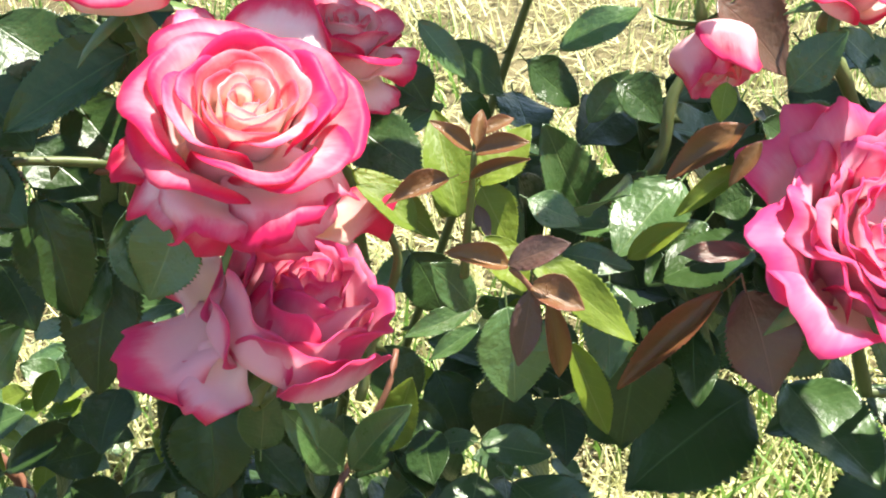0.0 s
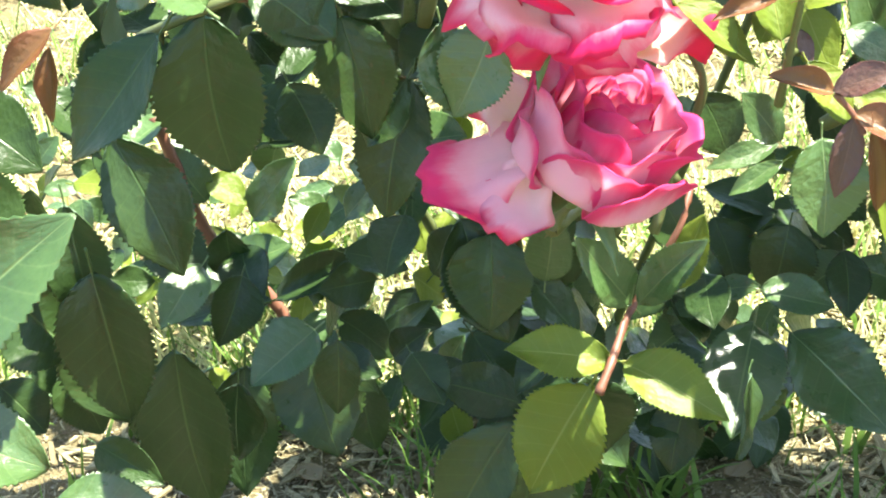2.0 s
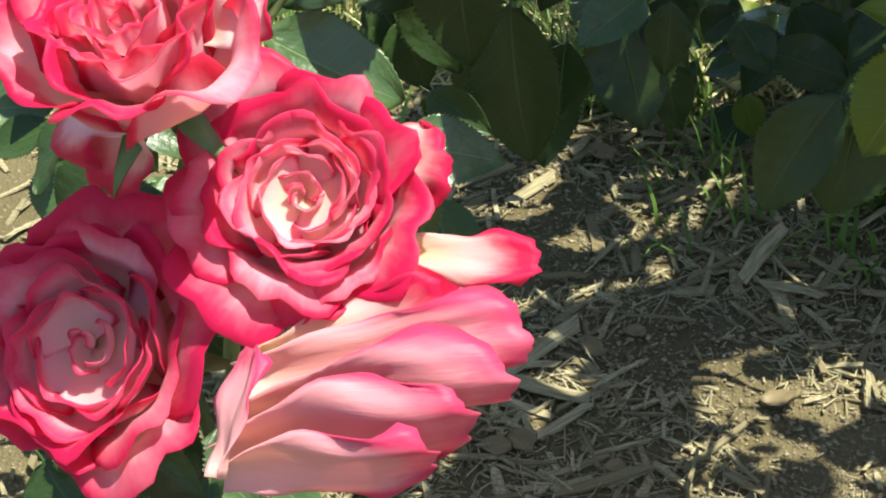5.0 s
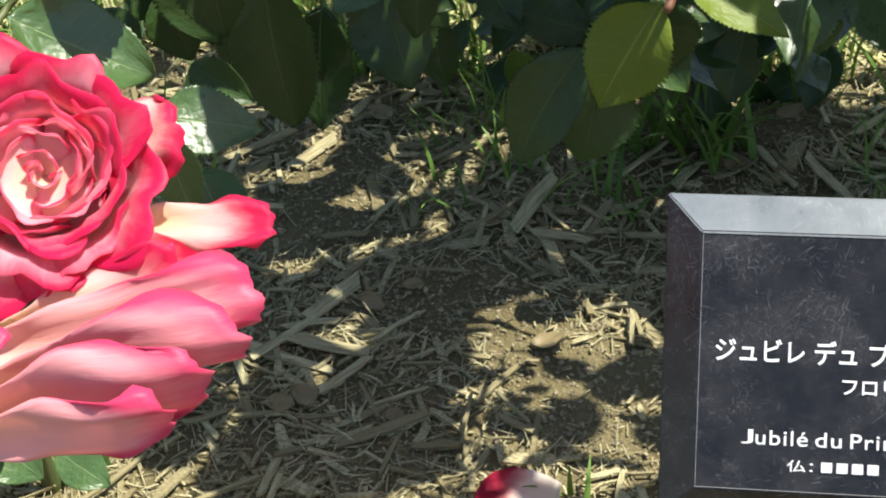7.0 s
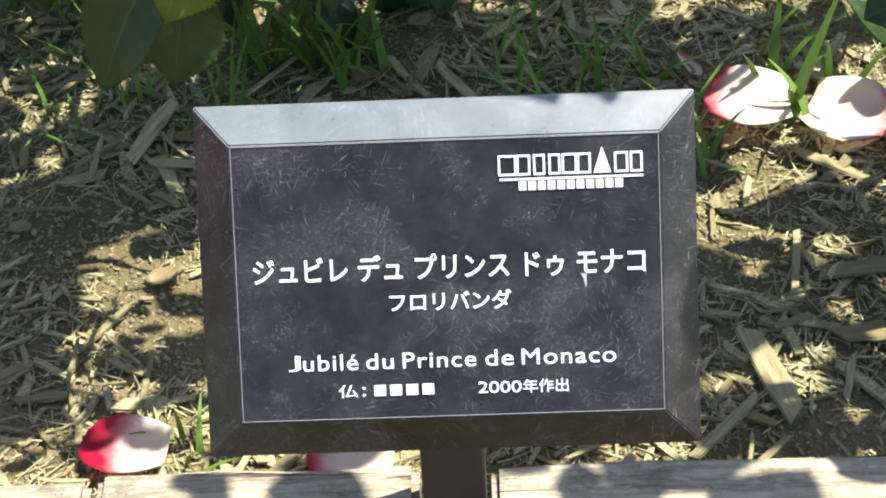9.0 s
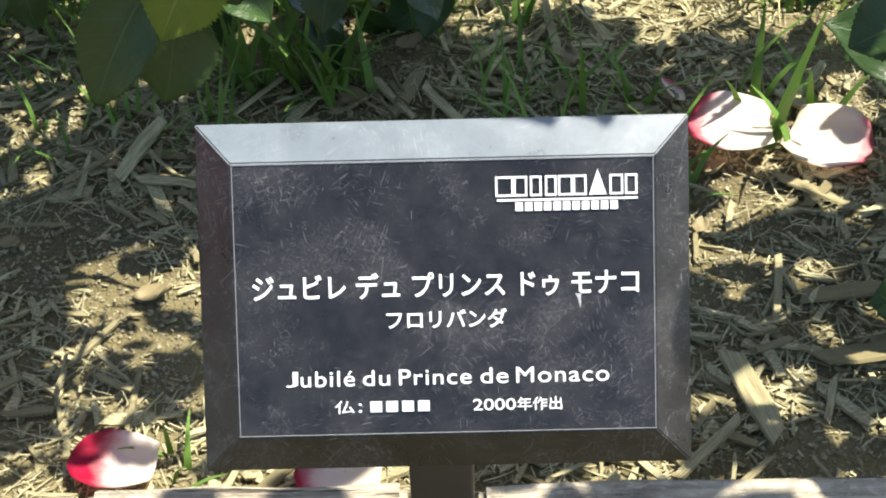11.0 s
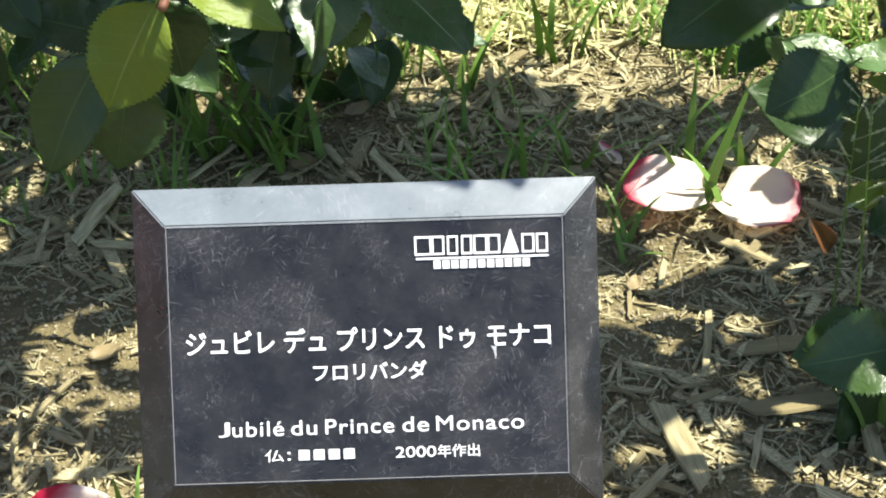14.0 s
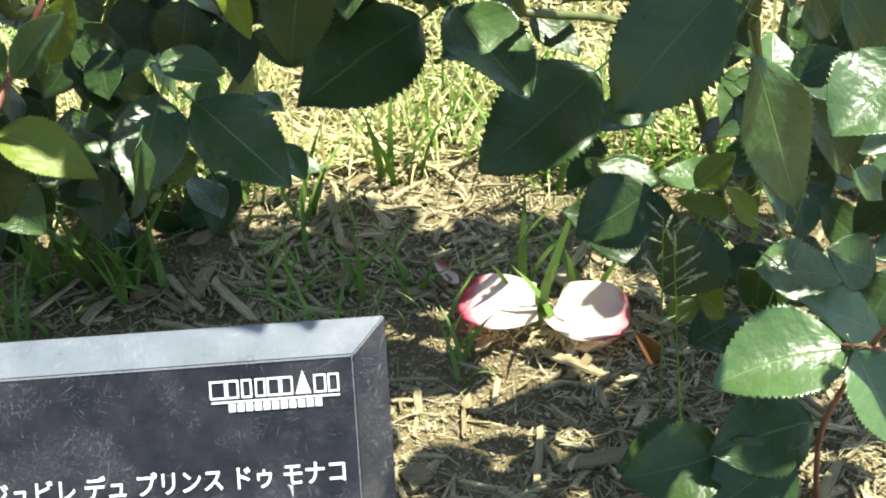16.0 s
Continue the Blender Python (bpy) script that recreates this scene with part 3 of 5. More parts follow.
# ---- timber edging and name plate ----
def edging_board(x0, x1, y0, y1, top, seed, label):
    bm = box(x1 - x0, y1 - y0, top + 0.06, 0.0)
    bmesh.ops.subdivide_edges(bm, edges=[e for e in bm.edges if abs(e.verts[0].co.x - e.verts[1].co.x) > 0.01], cuts=24, use_grid_fill=True)
    bmesh.ops.bevel(bm, geom=[e for e in bm.edges if len(e.link_faces) == 2 and e.calc_face_angle(0) > 0.6], offset=0.004, segments=2, affect="EDGES")
    bmesh.ops.translate(bm, vec=((x0 + x1) / 2, (y0 + y1) / 2, (top - 0.06) / 2), verts=bm.verts)
    for v in bm.verts:
        v.co.z += 0.003 * noise.noise((v.co.x * 18, v.co.y * 40, seed))
        v.co.y += 0.002 * noise.noise((v.co.x * 22, v.co.z * 30, seed + 4))
    me = bpy.data.meshes.new("edging_board")
    bm.to_mesh(me)
    bm.free()
    me.materials.append(TIMBER)
    return tagged(new("edging_board", me), label, "timber", group="timber edging of the bed")


edging_board(-0.90, -0.1865, -0.005, 0.0715, 0.040, 1.0, "weathered grey timber edging board with stains and cracks")
edging_board(-0.184, -0.022, 0.046, 0.076, 0.039, 2.0, "short pale weathered timber edging board beside the sign post")
edging_board(0.014, 1.00, -0.005, 0.0745, 0.039, 3.0, "grey weathered timber edging board beside the sign post")

TILT = 37.13
PLATE_AT = pose(0, 0, 0.2409, 90 - TILT) @ Matrix.Scale(0.80, 4)  # local x along the plate, y up it, z out of its face
plate = new("name_plate")
plate.matrix_basis = pose(0.0, 0.06, 0.0)


def build_plate():
    w, h, iw, ih, d = 0.1212, 0.0864, 0.1030, 0.0676, 0.0125
    bm = bmesh.new()
    rings = [(w, h, -0.020), (w, h, -d), (iw, ih, 0.0)]
    loops = [[bm.verts.new((sx * a, sy * b, c)) for sx, sy in ((-1, -1), (1, -1), (1, 1), (-1, 1))] for a, b, c in rings]
    for lo, hi in zip(loops, loops[1:]):
        for i in range(4):
            bm.faces.new((lo[i], lo[(i + 1) % 4], hi[(i + 1) % 4], hi[i]))
    bm.faces.new(loops[-1])
    bm.faces.new(loops[0][::-1])
    bmesh.ops.bevel(bm, geom=[e for e in bm.edges], offset=0.0006, segments=2, affect="EDGES")
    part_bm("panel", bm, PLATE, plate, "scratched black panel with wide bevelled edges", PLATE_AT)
    post = box(0.031, 0.018, 0.35, 0.0015, (-0.004, 0.054, 0.085))
    part_bm("post", post, POST, plate, "dark brown square post")
    part_bm("bracket", box(0.028, 0.036, 0.008, 0.001, (-0.004, 0.040, 0.245)), POST, plate)
    t, z = 0.00017, 0.0003
    for name, sx, sy, ax, ay in (("border_line", 2 * iw - 0.0006, 2 * t, 0, ih - 0.0009), ("border_line", 2 * iw - 0.0006, 2 * t, 0, -ih + 0.0009),
                                 ("border_line", 2 * t, 2 * ih - 0.003, -iw + 0.0009, 0), ("border_line", 2 * t, 2 * ih - 0.003, iw - 0.0009, 0)):
        part_bm(name, box(sx, sy, 0.0004, 0, (ax, ay, z)), LINE, plate, "thin pale engraved border line", PLATE_AT)


CAPITAL = 0.682  # height of a capital letter at size one


def lettering(text, x0, x1, y0, y1, label, bold=0.016, spread=1.0, on_line=False):
    """White raised writing that fills the given field of the plate."""
    curve = bpy.data.curves.new("lettering", "FONT")
    curve.body, curve.size, curve.extrude, curve.bevel_depth, curve.bevel_resolution = text, 1.0, 0.01, bold, 0
    curve.space_character = spread
    temp = new("lettering", curve)
    me = bpy.data.meshes.new_from_object(temp.evaluated_get(bpy.context.evaluated_depsgraph_get()))
    bpy.data.objects.remove(temp)
    bpy.data.curves.remove(curve)
    xs, ys = [v.co.x for v in me.vertices], [v.co.y for v in me.vertices]
    left, low = min(xs), min(ys)
    high = max(ys)
    if on_line and text != "J":  # y0 is the base line and y1 the top of the capitals
        low, high = 0.0, CAPITAL
    sx, sy = (x1 - x0) / (max(xs) - left), (y1 - y0) / (high - low)
    for v in me.vertices:
        v.co = Vector((x0 + (v.co.x - left) * sx, y0 + (v.co.y - low) * sy, 0.0003 + 0.006 * v.co.z))
    me.materials.clear()
    me.materials.append(LETTER)
    part("lettering", me, plate, label, PLATE_AT)


def mark(sx, sy, ax, ay, label="white mark of the emblem"):
    part_bm("emblem_mark", box(sx, sy, 0.0005, 0, (ax, ay, 0.0005)), LETTER, plate, label, PLATE_AT)


def ring_mark(sx, sy, ax, ay, t=0.0010):
    """An open rectangular shape of thin strokes."""
    bm = bmesh.new()
    for w, h, x, y in ((sx, t, ax, ay + sy / 2 - t / 2), (sx, t, ax, ay - sy / 2 + t / 2), (t, sy - 2 * t, ax - sx / 2 + t / 2, ay), (t, sy - 2 * t, ax + sx / 2 - t / 2, ay)):
        one = box(w, h, 0.0005, 0, (x, y, 0.0005))
        me = bpy.data.meshes.new("tmp")
        one.to_mesh(me)
        one.free()
        bm.from_mesh(me)
        bpy.data.meshes.remove(me)
    part_bm("emblem_mark", bm, LETTER, plate, "white mark of the emblem", PLATE_AT)


build_plate()
lettering("ジュビレ デュ プリンス ドゥ モナコ", -0.0940, 0.0946, -0.0002, 0.0128, "large white raised lettering")
lettering("フロリバンダ", -0.0288, 0.0300, -0.0152, -0.0058, "white raised lettering")
for word, x0, x1 in (("J", -0.0790, -0.0730), ("ubilé", -0.0717, -0.0451), ("du", -0.0412, -0.0279), ("Prince", -0.0235, 0.0120), ("de", 0.0165, 0.0301), ("Monaco", 0.0340, 0.0795)):
    lettering(word, x0, x1, -0.0427, -0.0351, "white raised lettering", 0.004, 1.10, True)
lettering("仏：", -0.0552, -0.0420, -0.0564, -0.0500, "small white raised lettering", 0.006)
for i in range(4):
    mark(0.0056, 0.0052, -0.0350 + 0.0078 * i, -0.0532, "small white illegible mark")
lettering("2000", 0.0125, 0.0335, -0.0562, -0.0505, "small white raised lettering", 0.004)
lettering("年作出", 0.0342, 0.0562, -0.0566, -0.0500, "small white raised lettering", 0.006)
for i, wide in enumerate((0.0088, 0.0066, 0.0056, 0.0056, 0.0072, 0.0066)):
    ring_mark(wide, 0.0098, 0.0300 + 0.0078 * i - 0.0001 * i * i, 0.0535)
ring_mark(0.0066, 0.0098, 0.0842, 0.0535)
ring_mark(0.0060, 0.0098, 0.0914, 0.0535)
mark(0.0682, 0.0010, 0.0604, 0.0468)
for i in range(11):
    mark(0.0036, 0.0042, 0.0370 + 0.0046 * i, 0.0436)


def drip_mark():
    """A dried run of white paint below the writing: a thin wedge that narrows downwards."""
    bm = bmesh.new()
    outline = ((0.0634, 0.0008), (0.0650, 0.0004), (0.0666, 0.0008), (0.0662, -0.0016), (0.0664, -0.0040), (0.0659, -0.0064), (0.0653, -0.0042), (0.0650, -0.0020), (0.0642, -0.0006))
    top = [bm.verts.new((x, y, 0.00035)) for x, y in outline]
    low = [bm.verts.new((x, y, 0.00005)) for x, y in outline]
    bm.faces.new(top[::-1])
    bm.faces.new(low)
    for k in range(len(outline)):
        n = (k + 1) % len(outline)
        bm.faces.new((top[k], top[n], low[n], low[k]))
    bmesh.ops.recalc_face_normals(bm, faces=bm.faces[:])
    part_bm("drip_mark", bm, DRIP, plate, "pale dried drip mark", PLATE_AT)


DRIP = paint_material("dried drip", (0.36, 0.36, 0.36), 0.6)
drip_mark()


def emblem_tree():
    bm = bmesh.new()
    a = [bm.verts.new(p) for p in ((-0.0042, -0.0048, 0.0008), (0.0042, -0.0048, 0.0008), (0.0, 0.0076, 0.0008), (-0.0042, -0.0048, 0.0002), (0.0042, -0.0048, 0.0002), (0.0, 0.0076, 0.0002))]
    for f in ((0, 1, 2), (5, 4, 3), (0, 3, 4, 1), (1, 4, 5, 2), (2, 5, 3, 0)):
        bm.faces.new([a[i] for i in f])
    part_bm("emblem_mark", bm, LETTER, plate, "white triangular mark of the emblem", PLATE_AT @ pose(0.0752, 0.0535, 0))


emblem_tree()
tagged(plate, "scratched black plant name sign with white writing on a post", "sign")


# ---- roses ----
def leaf_shape(seed, fold, droop, ripple):
    """A toothed oval blade, one long and one wide, from its stalk along y; the face looks along z."""
    r = random.Random(seed)
    rows, cols = 47, 7
    skew, blunt, round_off = r.uniform(-0.05, 0.05), r.uniform(0.88, 1.06), r.uniform(0.66, 0.84)
    pts, uv = [], []
    for i in range(rows):
        t = i / (rows - 1)
        w = max(0.012, 0.5 * max(0.0, math.sin(math.pi * t ** (0.86 * blunt))) ** round_off * (1.0 - 0.22 * t**5))
        tooth = (r.uniform(0.90, 0.95) if i % 2 else r.uniform(1.0, 1.04)) if 2 < i < rows - 1 else 0.98
        for j in range(cols):
            u = (-1.0, -0.92, -0.5, 0.0, 0.5, 0.92, 1.0)[j]
            k = u * w * (tooth if abs(u) > 0.99 else 0.985)
            y = t + (0.016 if abs(u) > 0.99 and i % 2 == 0 and t < 0.97 else 0.0) * (1 - t)
            z = abs(u) * w * fold - droop * t * t + ripple * math.sin(t * 9 + seed + (2.1 if u > 0 else 0)) * abs(u) ** 2
            z += 0.004 * math.sin(t * 26 - abs(u) * 5) * abs(u)
            pts.append((k + skew * math.sin(math.pi * t), y, z))
            uv.append((u * 0.5 + 0.5, t))
    v, f, uvs, below = sheet(pts, np.array(uv), rows, cols, 0.010)
    stalk, sf = tube([(0, -0.16, 0.03), (0, -0.06, 0.0), (0, 0.02, -0.006)], 0.016, 0.014, 5)
    base = len(v)
    v += stalk
    f += [tuple(base + i for i in q) for q in sf]
    uvs = np.concatenate([uvs, np.full((len(stalk), 2), 0.5)])
    below += [0] * len(sf)
    return mesh_from("leaf", v, f, [LEAF["green"], UNDER], uvs, slots=below)


LEAF_SHAPES = [leaf_shape(s, fo, dr, ri) for s, fo, dr, ri in ((1, 0.22, 0.10, 0.03), (2, 0.30, 0.16, 0.02), (3, 0.14, 0.05, 0.05), (4, 0.38, 0.20, 0.03), (5, 0.10, 0.14, 0.04), (6, 0.26, 0.02, 0.05))]
NARROW_SHAPES = [leaf_shape(s, fo, dr, ri) for s, fo, dr, ri in ((7, 0.7, 0.12, 0.03), (8, 0.5, 0.22, 0.04), (9, 0.6, 0.05, 0.03))]
leaf_count = [0]


SUNNY = (0.07, -0.35, 0.93)  # the way a leaf faces when it glints


def leaf(bush, base, tip, width, kind="green", roll=0.0, face=(0.05, -0.62, 0.78)):
    """A leaf part of a bush, from the end of its stalk to its tip, turned as near to a way of facing as its run allows."""
    a, b = Vector(base), Vector(tip)
    y = b - a
    length = y.length
    y.normalize()
    ref = Vector(face)
    z = (ref - y * ref.dot(y)).normalized()
    x = y.cross(z)
    turn = Matrix((x, y, z)).transposed().to_4x4()
    leaf_count[0] += 1
    shapes = NARROW_SHAPES if kind in ("bronze",) else LEAF_SHAPES
    me = shapes[(leaf_count[0] * 5 + int(length * 9000)) % len(shapes)]
    m = Matrix.Translation(a) @ turn @ pose(0, 0, 0, 0, roll) @ Matrix.Diagonal((width, length, (width + length) / 2, 1))
    ob = part("leaf", me, bush, m=m)
    ob.material_slots[0].link = "OBJECT"
    ob.material_slots[0].material = LEAF[kind]
    return ob


def cane(bush, points, r0, r1, material=None, thorns=0):
    v, f = tube(points, r0, r1)
    r = random.Random(int(abs(points[0][0]) * 1000) + len(points))
    pts = [Vector(p) for p in points]
    for k in range(thorns):
        i = r.randrange(len(pts) - 1)
        t = r.random()
        p = pts[i].lerp(pts[i + 1], t)
        way = (pts[i + 1] - pts[i]).normalized()
        side = Vector((r.gauss(0, 1), r.gauss(0, 1), r.gauss(0, 1)))
        side = (side - way * side.dot(way)).normalized()
        q = p + side * (r0 * 0.6)
        base = len(v)
        v += [tuple(q + way * 0.003), tuple(q - way * 0.003), tuple(q + way.cross(side) * 0.0012), tuple(q - way.cross(side) * 0.0012), tuple(q + side * 0.0065 - way * 0.002)]
        f += [(base, base + 2, base + 4), (base + 2, base + 1, base + 4), (base + 1, base + 3, base + 4), (base + 3, base, base + 4)]
    return part("cane", mesh_from("cane", v, f, material or CANE), bush)


def petal_shape(i, n, R, opening, r, frill, material, spin, broad, step, hollow):
    """One petal of the spiral: a cupped blade that stands up from the receptacle and rolls outwards and down at its rim."""
    s = (i + 0.5) / n
    rows, cols = 17, 23
    phi = i * 2.39996 + spin + r.uniform(-0.25, 0.25)
    bowl = hollow if i > 2 else 0.0
    cup = R * (0.05 + bowl + (0.70 - bowl) * s**0.85) * r.uniform(0.94, 1.06)
    top = R * (0.50 - (0.10 if hollow and i < 3 else 0.0) - 0.04 * s - 0.50 * opening * s**2.4 - step * s**1.5) * r.uniform(0.93, 1.07)
    bottom = max(-0.42 * R, top - R * (0.20 + 0.75 * s**1.2))
    roll = R * (0.05 + 0.60 * s) * (0.45 + 0.55 * opening) * r.uniform(0.88, 1.12)
    lean = 0.30 * opening * s - 0.16 * (1.0 - opening)
    end = lean + 0.12 + 2.35 * opening * s**1.1 * r.uniform(0.75, 1.2)
    wide = broad * (1.75 - 0.80 * s**0.6) * r.uniform(0.9, 1.12)
    x, z, line = 0.0, 0.0, [(0.0, 0.0)]
    for k in range(24):
        a = 1.35 + (lean - 1.35) * min(1.0, (k + 0.5) / 15) ** 0.8
        x, z = x + math.sin(a), z + math.cos(a)
        line.append((x, z))
    line = [(0.02 * R + p / x * (cup - 0.02 * R), bottom + q / z * (top - bottom)) for p, q in line]
    x, z = line[-1]
    for k in range(18):
        a = lean + (end - lean) * ((k + 0.5) / 18) ** 1.1
        x, z = x + math.sin(a) * roll / 18, z + math.cos(a) * roll / 18
        line.append((x, z))
    line = np.array(line)
    along = np.concatenate([[0.0], np.cumsum(np.hypot(*np.diff(line, axis=0).T))])
    along /= along[-1]
    ph, ph2, ph3 = r.uniform(0, 6.28), r.uniform(0, 6.28), r.uniform(0, 6.28)
    tip, side = r.choice((0.0, 0.03, 0.06)) * s, r.uniform(-0.12, 0.12)
    pts, uv = [], []
    for a in range(rows):
        for b in range(cols):
            u, v = b / (cols - 1) * 2 - 1, (a / (rows - 1)) ** 0.85
            ragged = 0.5 * math.sin(u * 4.0 + ph) + 0.35 * math.sin(u * 10 + ph2) + 0.25 * math.sin(u * 21 + ph3)
            t = v * (0.97 - 0.09 * u * u - 0.30 * abs(u) ** 6 + side * u * 0.4 + tip * math.exp(-40 * (u - side) ** 2) + frill * 0.5 * ragged)
            t = min(1.0, max(0.0, t))
            rad, z = float(np.interp(t, along, line[:, 0])), float(np.interp(t, along, line[:, 1]))
            ang = phi + u * wide * math.sin(math.pi * (0.12 + 0.43 * v)) ** 0.7
            lap = max(0.0, abs(u) - 0.45) / 0.55
            rad += R * (0.05 * u * (1 - 0.4 * s) + 0.07 * s * opening * lap**2 * v * v)
            z -= R * 0.10 * s * opening * lap**2 * v * v
            wave = math.sin(u * 3.4 + ph) * 0.6 + math.sin(u * 7.5 + ph2) * 0.4 + math.sin(u * 15 + ph3) * 0.2
            rad += frill * R * 1.2 * wave * v**3 * (0.35 + s)
            z += frill * R * 1.1 * math.sin(u * 5.3 + ph3) * v**3 * (0.3 + s)
            rad += 0.018 * R * math.sin(v * 5 + ph) * math.cos(u * 3 + ph2) * s
            rad = max(rad, 0.004 * R)
            pts.append((rad * math.cos(ang), rad * math.sin(ang), z))
            uv.append((u * 0.5 + 0.5, v))
    ve, f, uvs, _ = sheet(pts, np.array(uv), rows, cols, 0.0005)
    return mesh_from("petal", ve, f, material, uvs)


def bloom(bush, centre, axis, R, petals=30, opening=0.8, seed=1, frill=0.05, material=None, stem_to=None, depth=1.0, broad=1.0, core=None, step=0.0, hollow=0.0):
    """A double rose: a green receptacle with sepals, and petals in a spiral about the axis."""
    r = random.Random(seed)
    m = Matrix.Translation(centre) @ Vector(axis).to_track_quat("Z", "Y").to_matrix().to_4x4() @ Matrix.Diagonal((1, 1, depth, 1))
    verts, faces = tube([(0, 0, -0.75 * R), (0, 0, -0.62 * R), (0, 0, -0.48 * R), (0, 0, -0.36 * R)], 0.09 * R, 0.16 * R, 9)
    for k in range(5):
        a = k * 1.2566 + seed
        x, y = math.cos(a), math.sin(a)
        base = len(verts)
        for t, w, zz in ((0.12, 0.10, -0.50), (0.40, 0.11, -0.56), (0.70, 0.05, -0.68), (0.85, 0.005, -0.80)):
            for e in (-1, 1):
                for lift in (0.0, 0.02):
                    verts.append((R * (x * t - y * w * e), R * (y * t + x * w * e), R * (zz + lift)))
        for q in range(3):
            b = base + 4 * q
            faces += [(b, b + 2, b + 6, b + 4), (b + 1, b + 5, b + 7, b + 3), (b, b + 4, b + 5, b + 1), (b + 2, b + 3, b + 7, b + 6)]
    head = part("rose_bloom", mesh_from("rose_bloom", verts, faces, SEPAL), bush, "cream rose bloom with deep pink petal margins", m)
    for i in range(petals):
        me = petal_shape(i, petals, R, opening, r, frill, (core or PETAL_INNER) if i < petals * 0.45 else (PETAL_DEEP if i > petals * 0.66 and material in (None, PETAL) else material or PETAL), seed * 1.7, broad, step, hollow)
        ob = new("petal", me)
        ob.parent = head
    if stem_to:
        low = m @ Vector((0, 0, -0.7 * R))
        down = (m @ Vector((0, 0, -1.1 * R)))
        mid = low.lerp(Vector(stem_to), 0.5) + Vector((0, 0.02, 0.0))
        cane(bush, [tuple(low), tuple(down), tuple(mid), stem_to], 0.0032, 0.0042, CANE, 5)
    return head


def guard_petal(head, base, tip, width, seed, material=None, roll=0.0, face=(0.05, -0.55, 0.83)):
    """A loose outer petal that stands out from a bloom."""
    r = random.Random(seed)
    a, b = Vector(base), Vector(tip)
    y = (b - a).normalized()
    ref = Vector(face)
    z = (ref - y * ref.dot(y)).normalized()
    turn = Matrix((y.cross(z), y, z)).transposed().to_4x4()
    tip_round = 0.5 * min(1.0, width / (b - a).length)
    rows = cols = 17
    pts, uv = [], []
    for i in range(rows):
        for j in range(cols):
            u, v = j / (cols - 1) * 2 - 1, i / (rows - 1)
            w = 0.5 * math.sin(math.pi * (0.10 + 0.50 * v)) ** 0.8 * (1 + 0.09 * math.sin(v * 9 + seed * 2 + 1.5 * u) + 0.04 * math.sin(v * 21 + seed - u))
            t = v * (1 - tip_round * (1 - math.sqrt(1 - 0.97 * u * u)) + tip_round * v * (0.10 * math.sin(u * 3 + seed * 1.3) + 0.07 * math.sin(u * 9 + seed) + 0.04 * math.sin(u * 19 + seed * 2)))
            lift = 0.24 * u * u * (1 - v) - 0.5 * max(0.0, abs(u) - 0.6) * v - 0.22 * max(0.0, t - 0.7) ** 2 * 4 + (0.08 * math.sin(u * 3 + seed) + 0.02 * math.sin(u * 9 + seed * 2)) * v * v + 0.05 * math.sin(v * 8 + seed + u) + 0.20 * math.sin(v * 9 + seed * 1.7) * abs(u) ** 3 * v
            pts.append((u * w * width + 0.05 * width * math.sin(v * 5 + seed), t * (b - a).length, lift * width))
            uv.append((u * 0.5 + 0.5, v))
    ve, f, uvs, _ = sheet(pts, np.array(uv), rows, cols, 0.0006)
    ob = new("petal", mesh_from("petal", ve, f, material or PETAL, uvs))
    ob.parent = head
    up = head.parent.matrix_basis @ head.matrix_parent_inverse @ head.matrix_basis
    ob.matrix_parent_inverse = up.inverted()
    ob.matrix_basis = Matrix.Translation(a) @ turn @ pose(0, 0, 0, 0, roll)


def rose_bush(x, y, label):
    bush = new("rose_bush")
    bush.matrix_basis = pose(x, y, 0.0)
    return tagged(bush, label, "rose bush", group="rose bushes in the bed")


def fallen_petal(x, y, turn, size, seed, roll=0.0, lift=0.0, material=None, wide=1.0):
    """A shed petal: a shallow cupped shell lying on the mulch."""
    r = random.Random(seed)
    rows = cols = 11
    pts, uv = [], []
    for a in range(rows):
        for b in range(cols):
            u, v = b / (cols - 1) * 2 - 1, a / (rows - 1)
            w = 0.5 * math.sin(math.pi * (0.20 + 0.48 * v)) ** 0.8 * (1 - 0.12 * max(0, v - 0.75) / 0.25)
            t = v * (1 - 0.18 * u * u)
            z = 0.16 * u * u * w * 2 + 0.22 * (t - 0.45) ** 2 + 0.012 * math.sin(u * 7 + seed) * v
            pts.append((size * wide * u * w, size * (t - 0.5), size * z))
            uv.append((u * 0.5 + 0.5, v))
    ve, f, uvs, _ = sheet(pts, np.array(uv), rows, cols, 0.0006)
    ob = new("fallen_petal", mesh_from("fallen_petal", ve, f, material or PETAL_FALLEN, uvs))
    ob.matrix_basis = pose(x, y, ground_height(x, y) + 0.007 + lift, 0, roll, turn)
    return tagged(ob, "fallen creamy white rose petal with a crimson margin", "petal", group="shed rose petals")


PETAL_FALLEN = petal_material("shed petal", (0.48, 0.008, 0.07), (0.84, 0.77, 0.70), (0.84, 0.80, 0.64), -0.06, 0.04)
PETAL_CRIMSON = petal_material("shed petal crimson", (0.46, 0.006, 0.05), (0.80, 0.72, 0.66), (0.82, 0.78, 0.64), 0.22, 0.04)


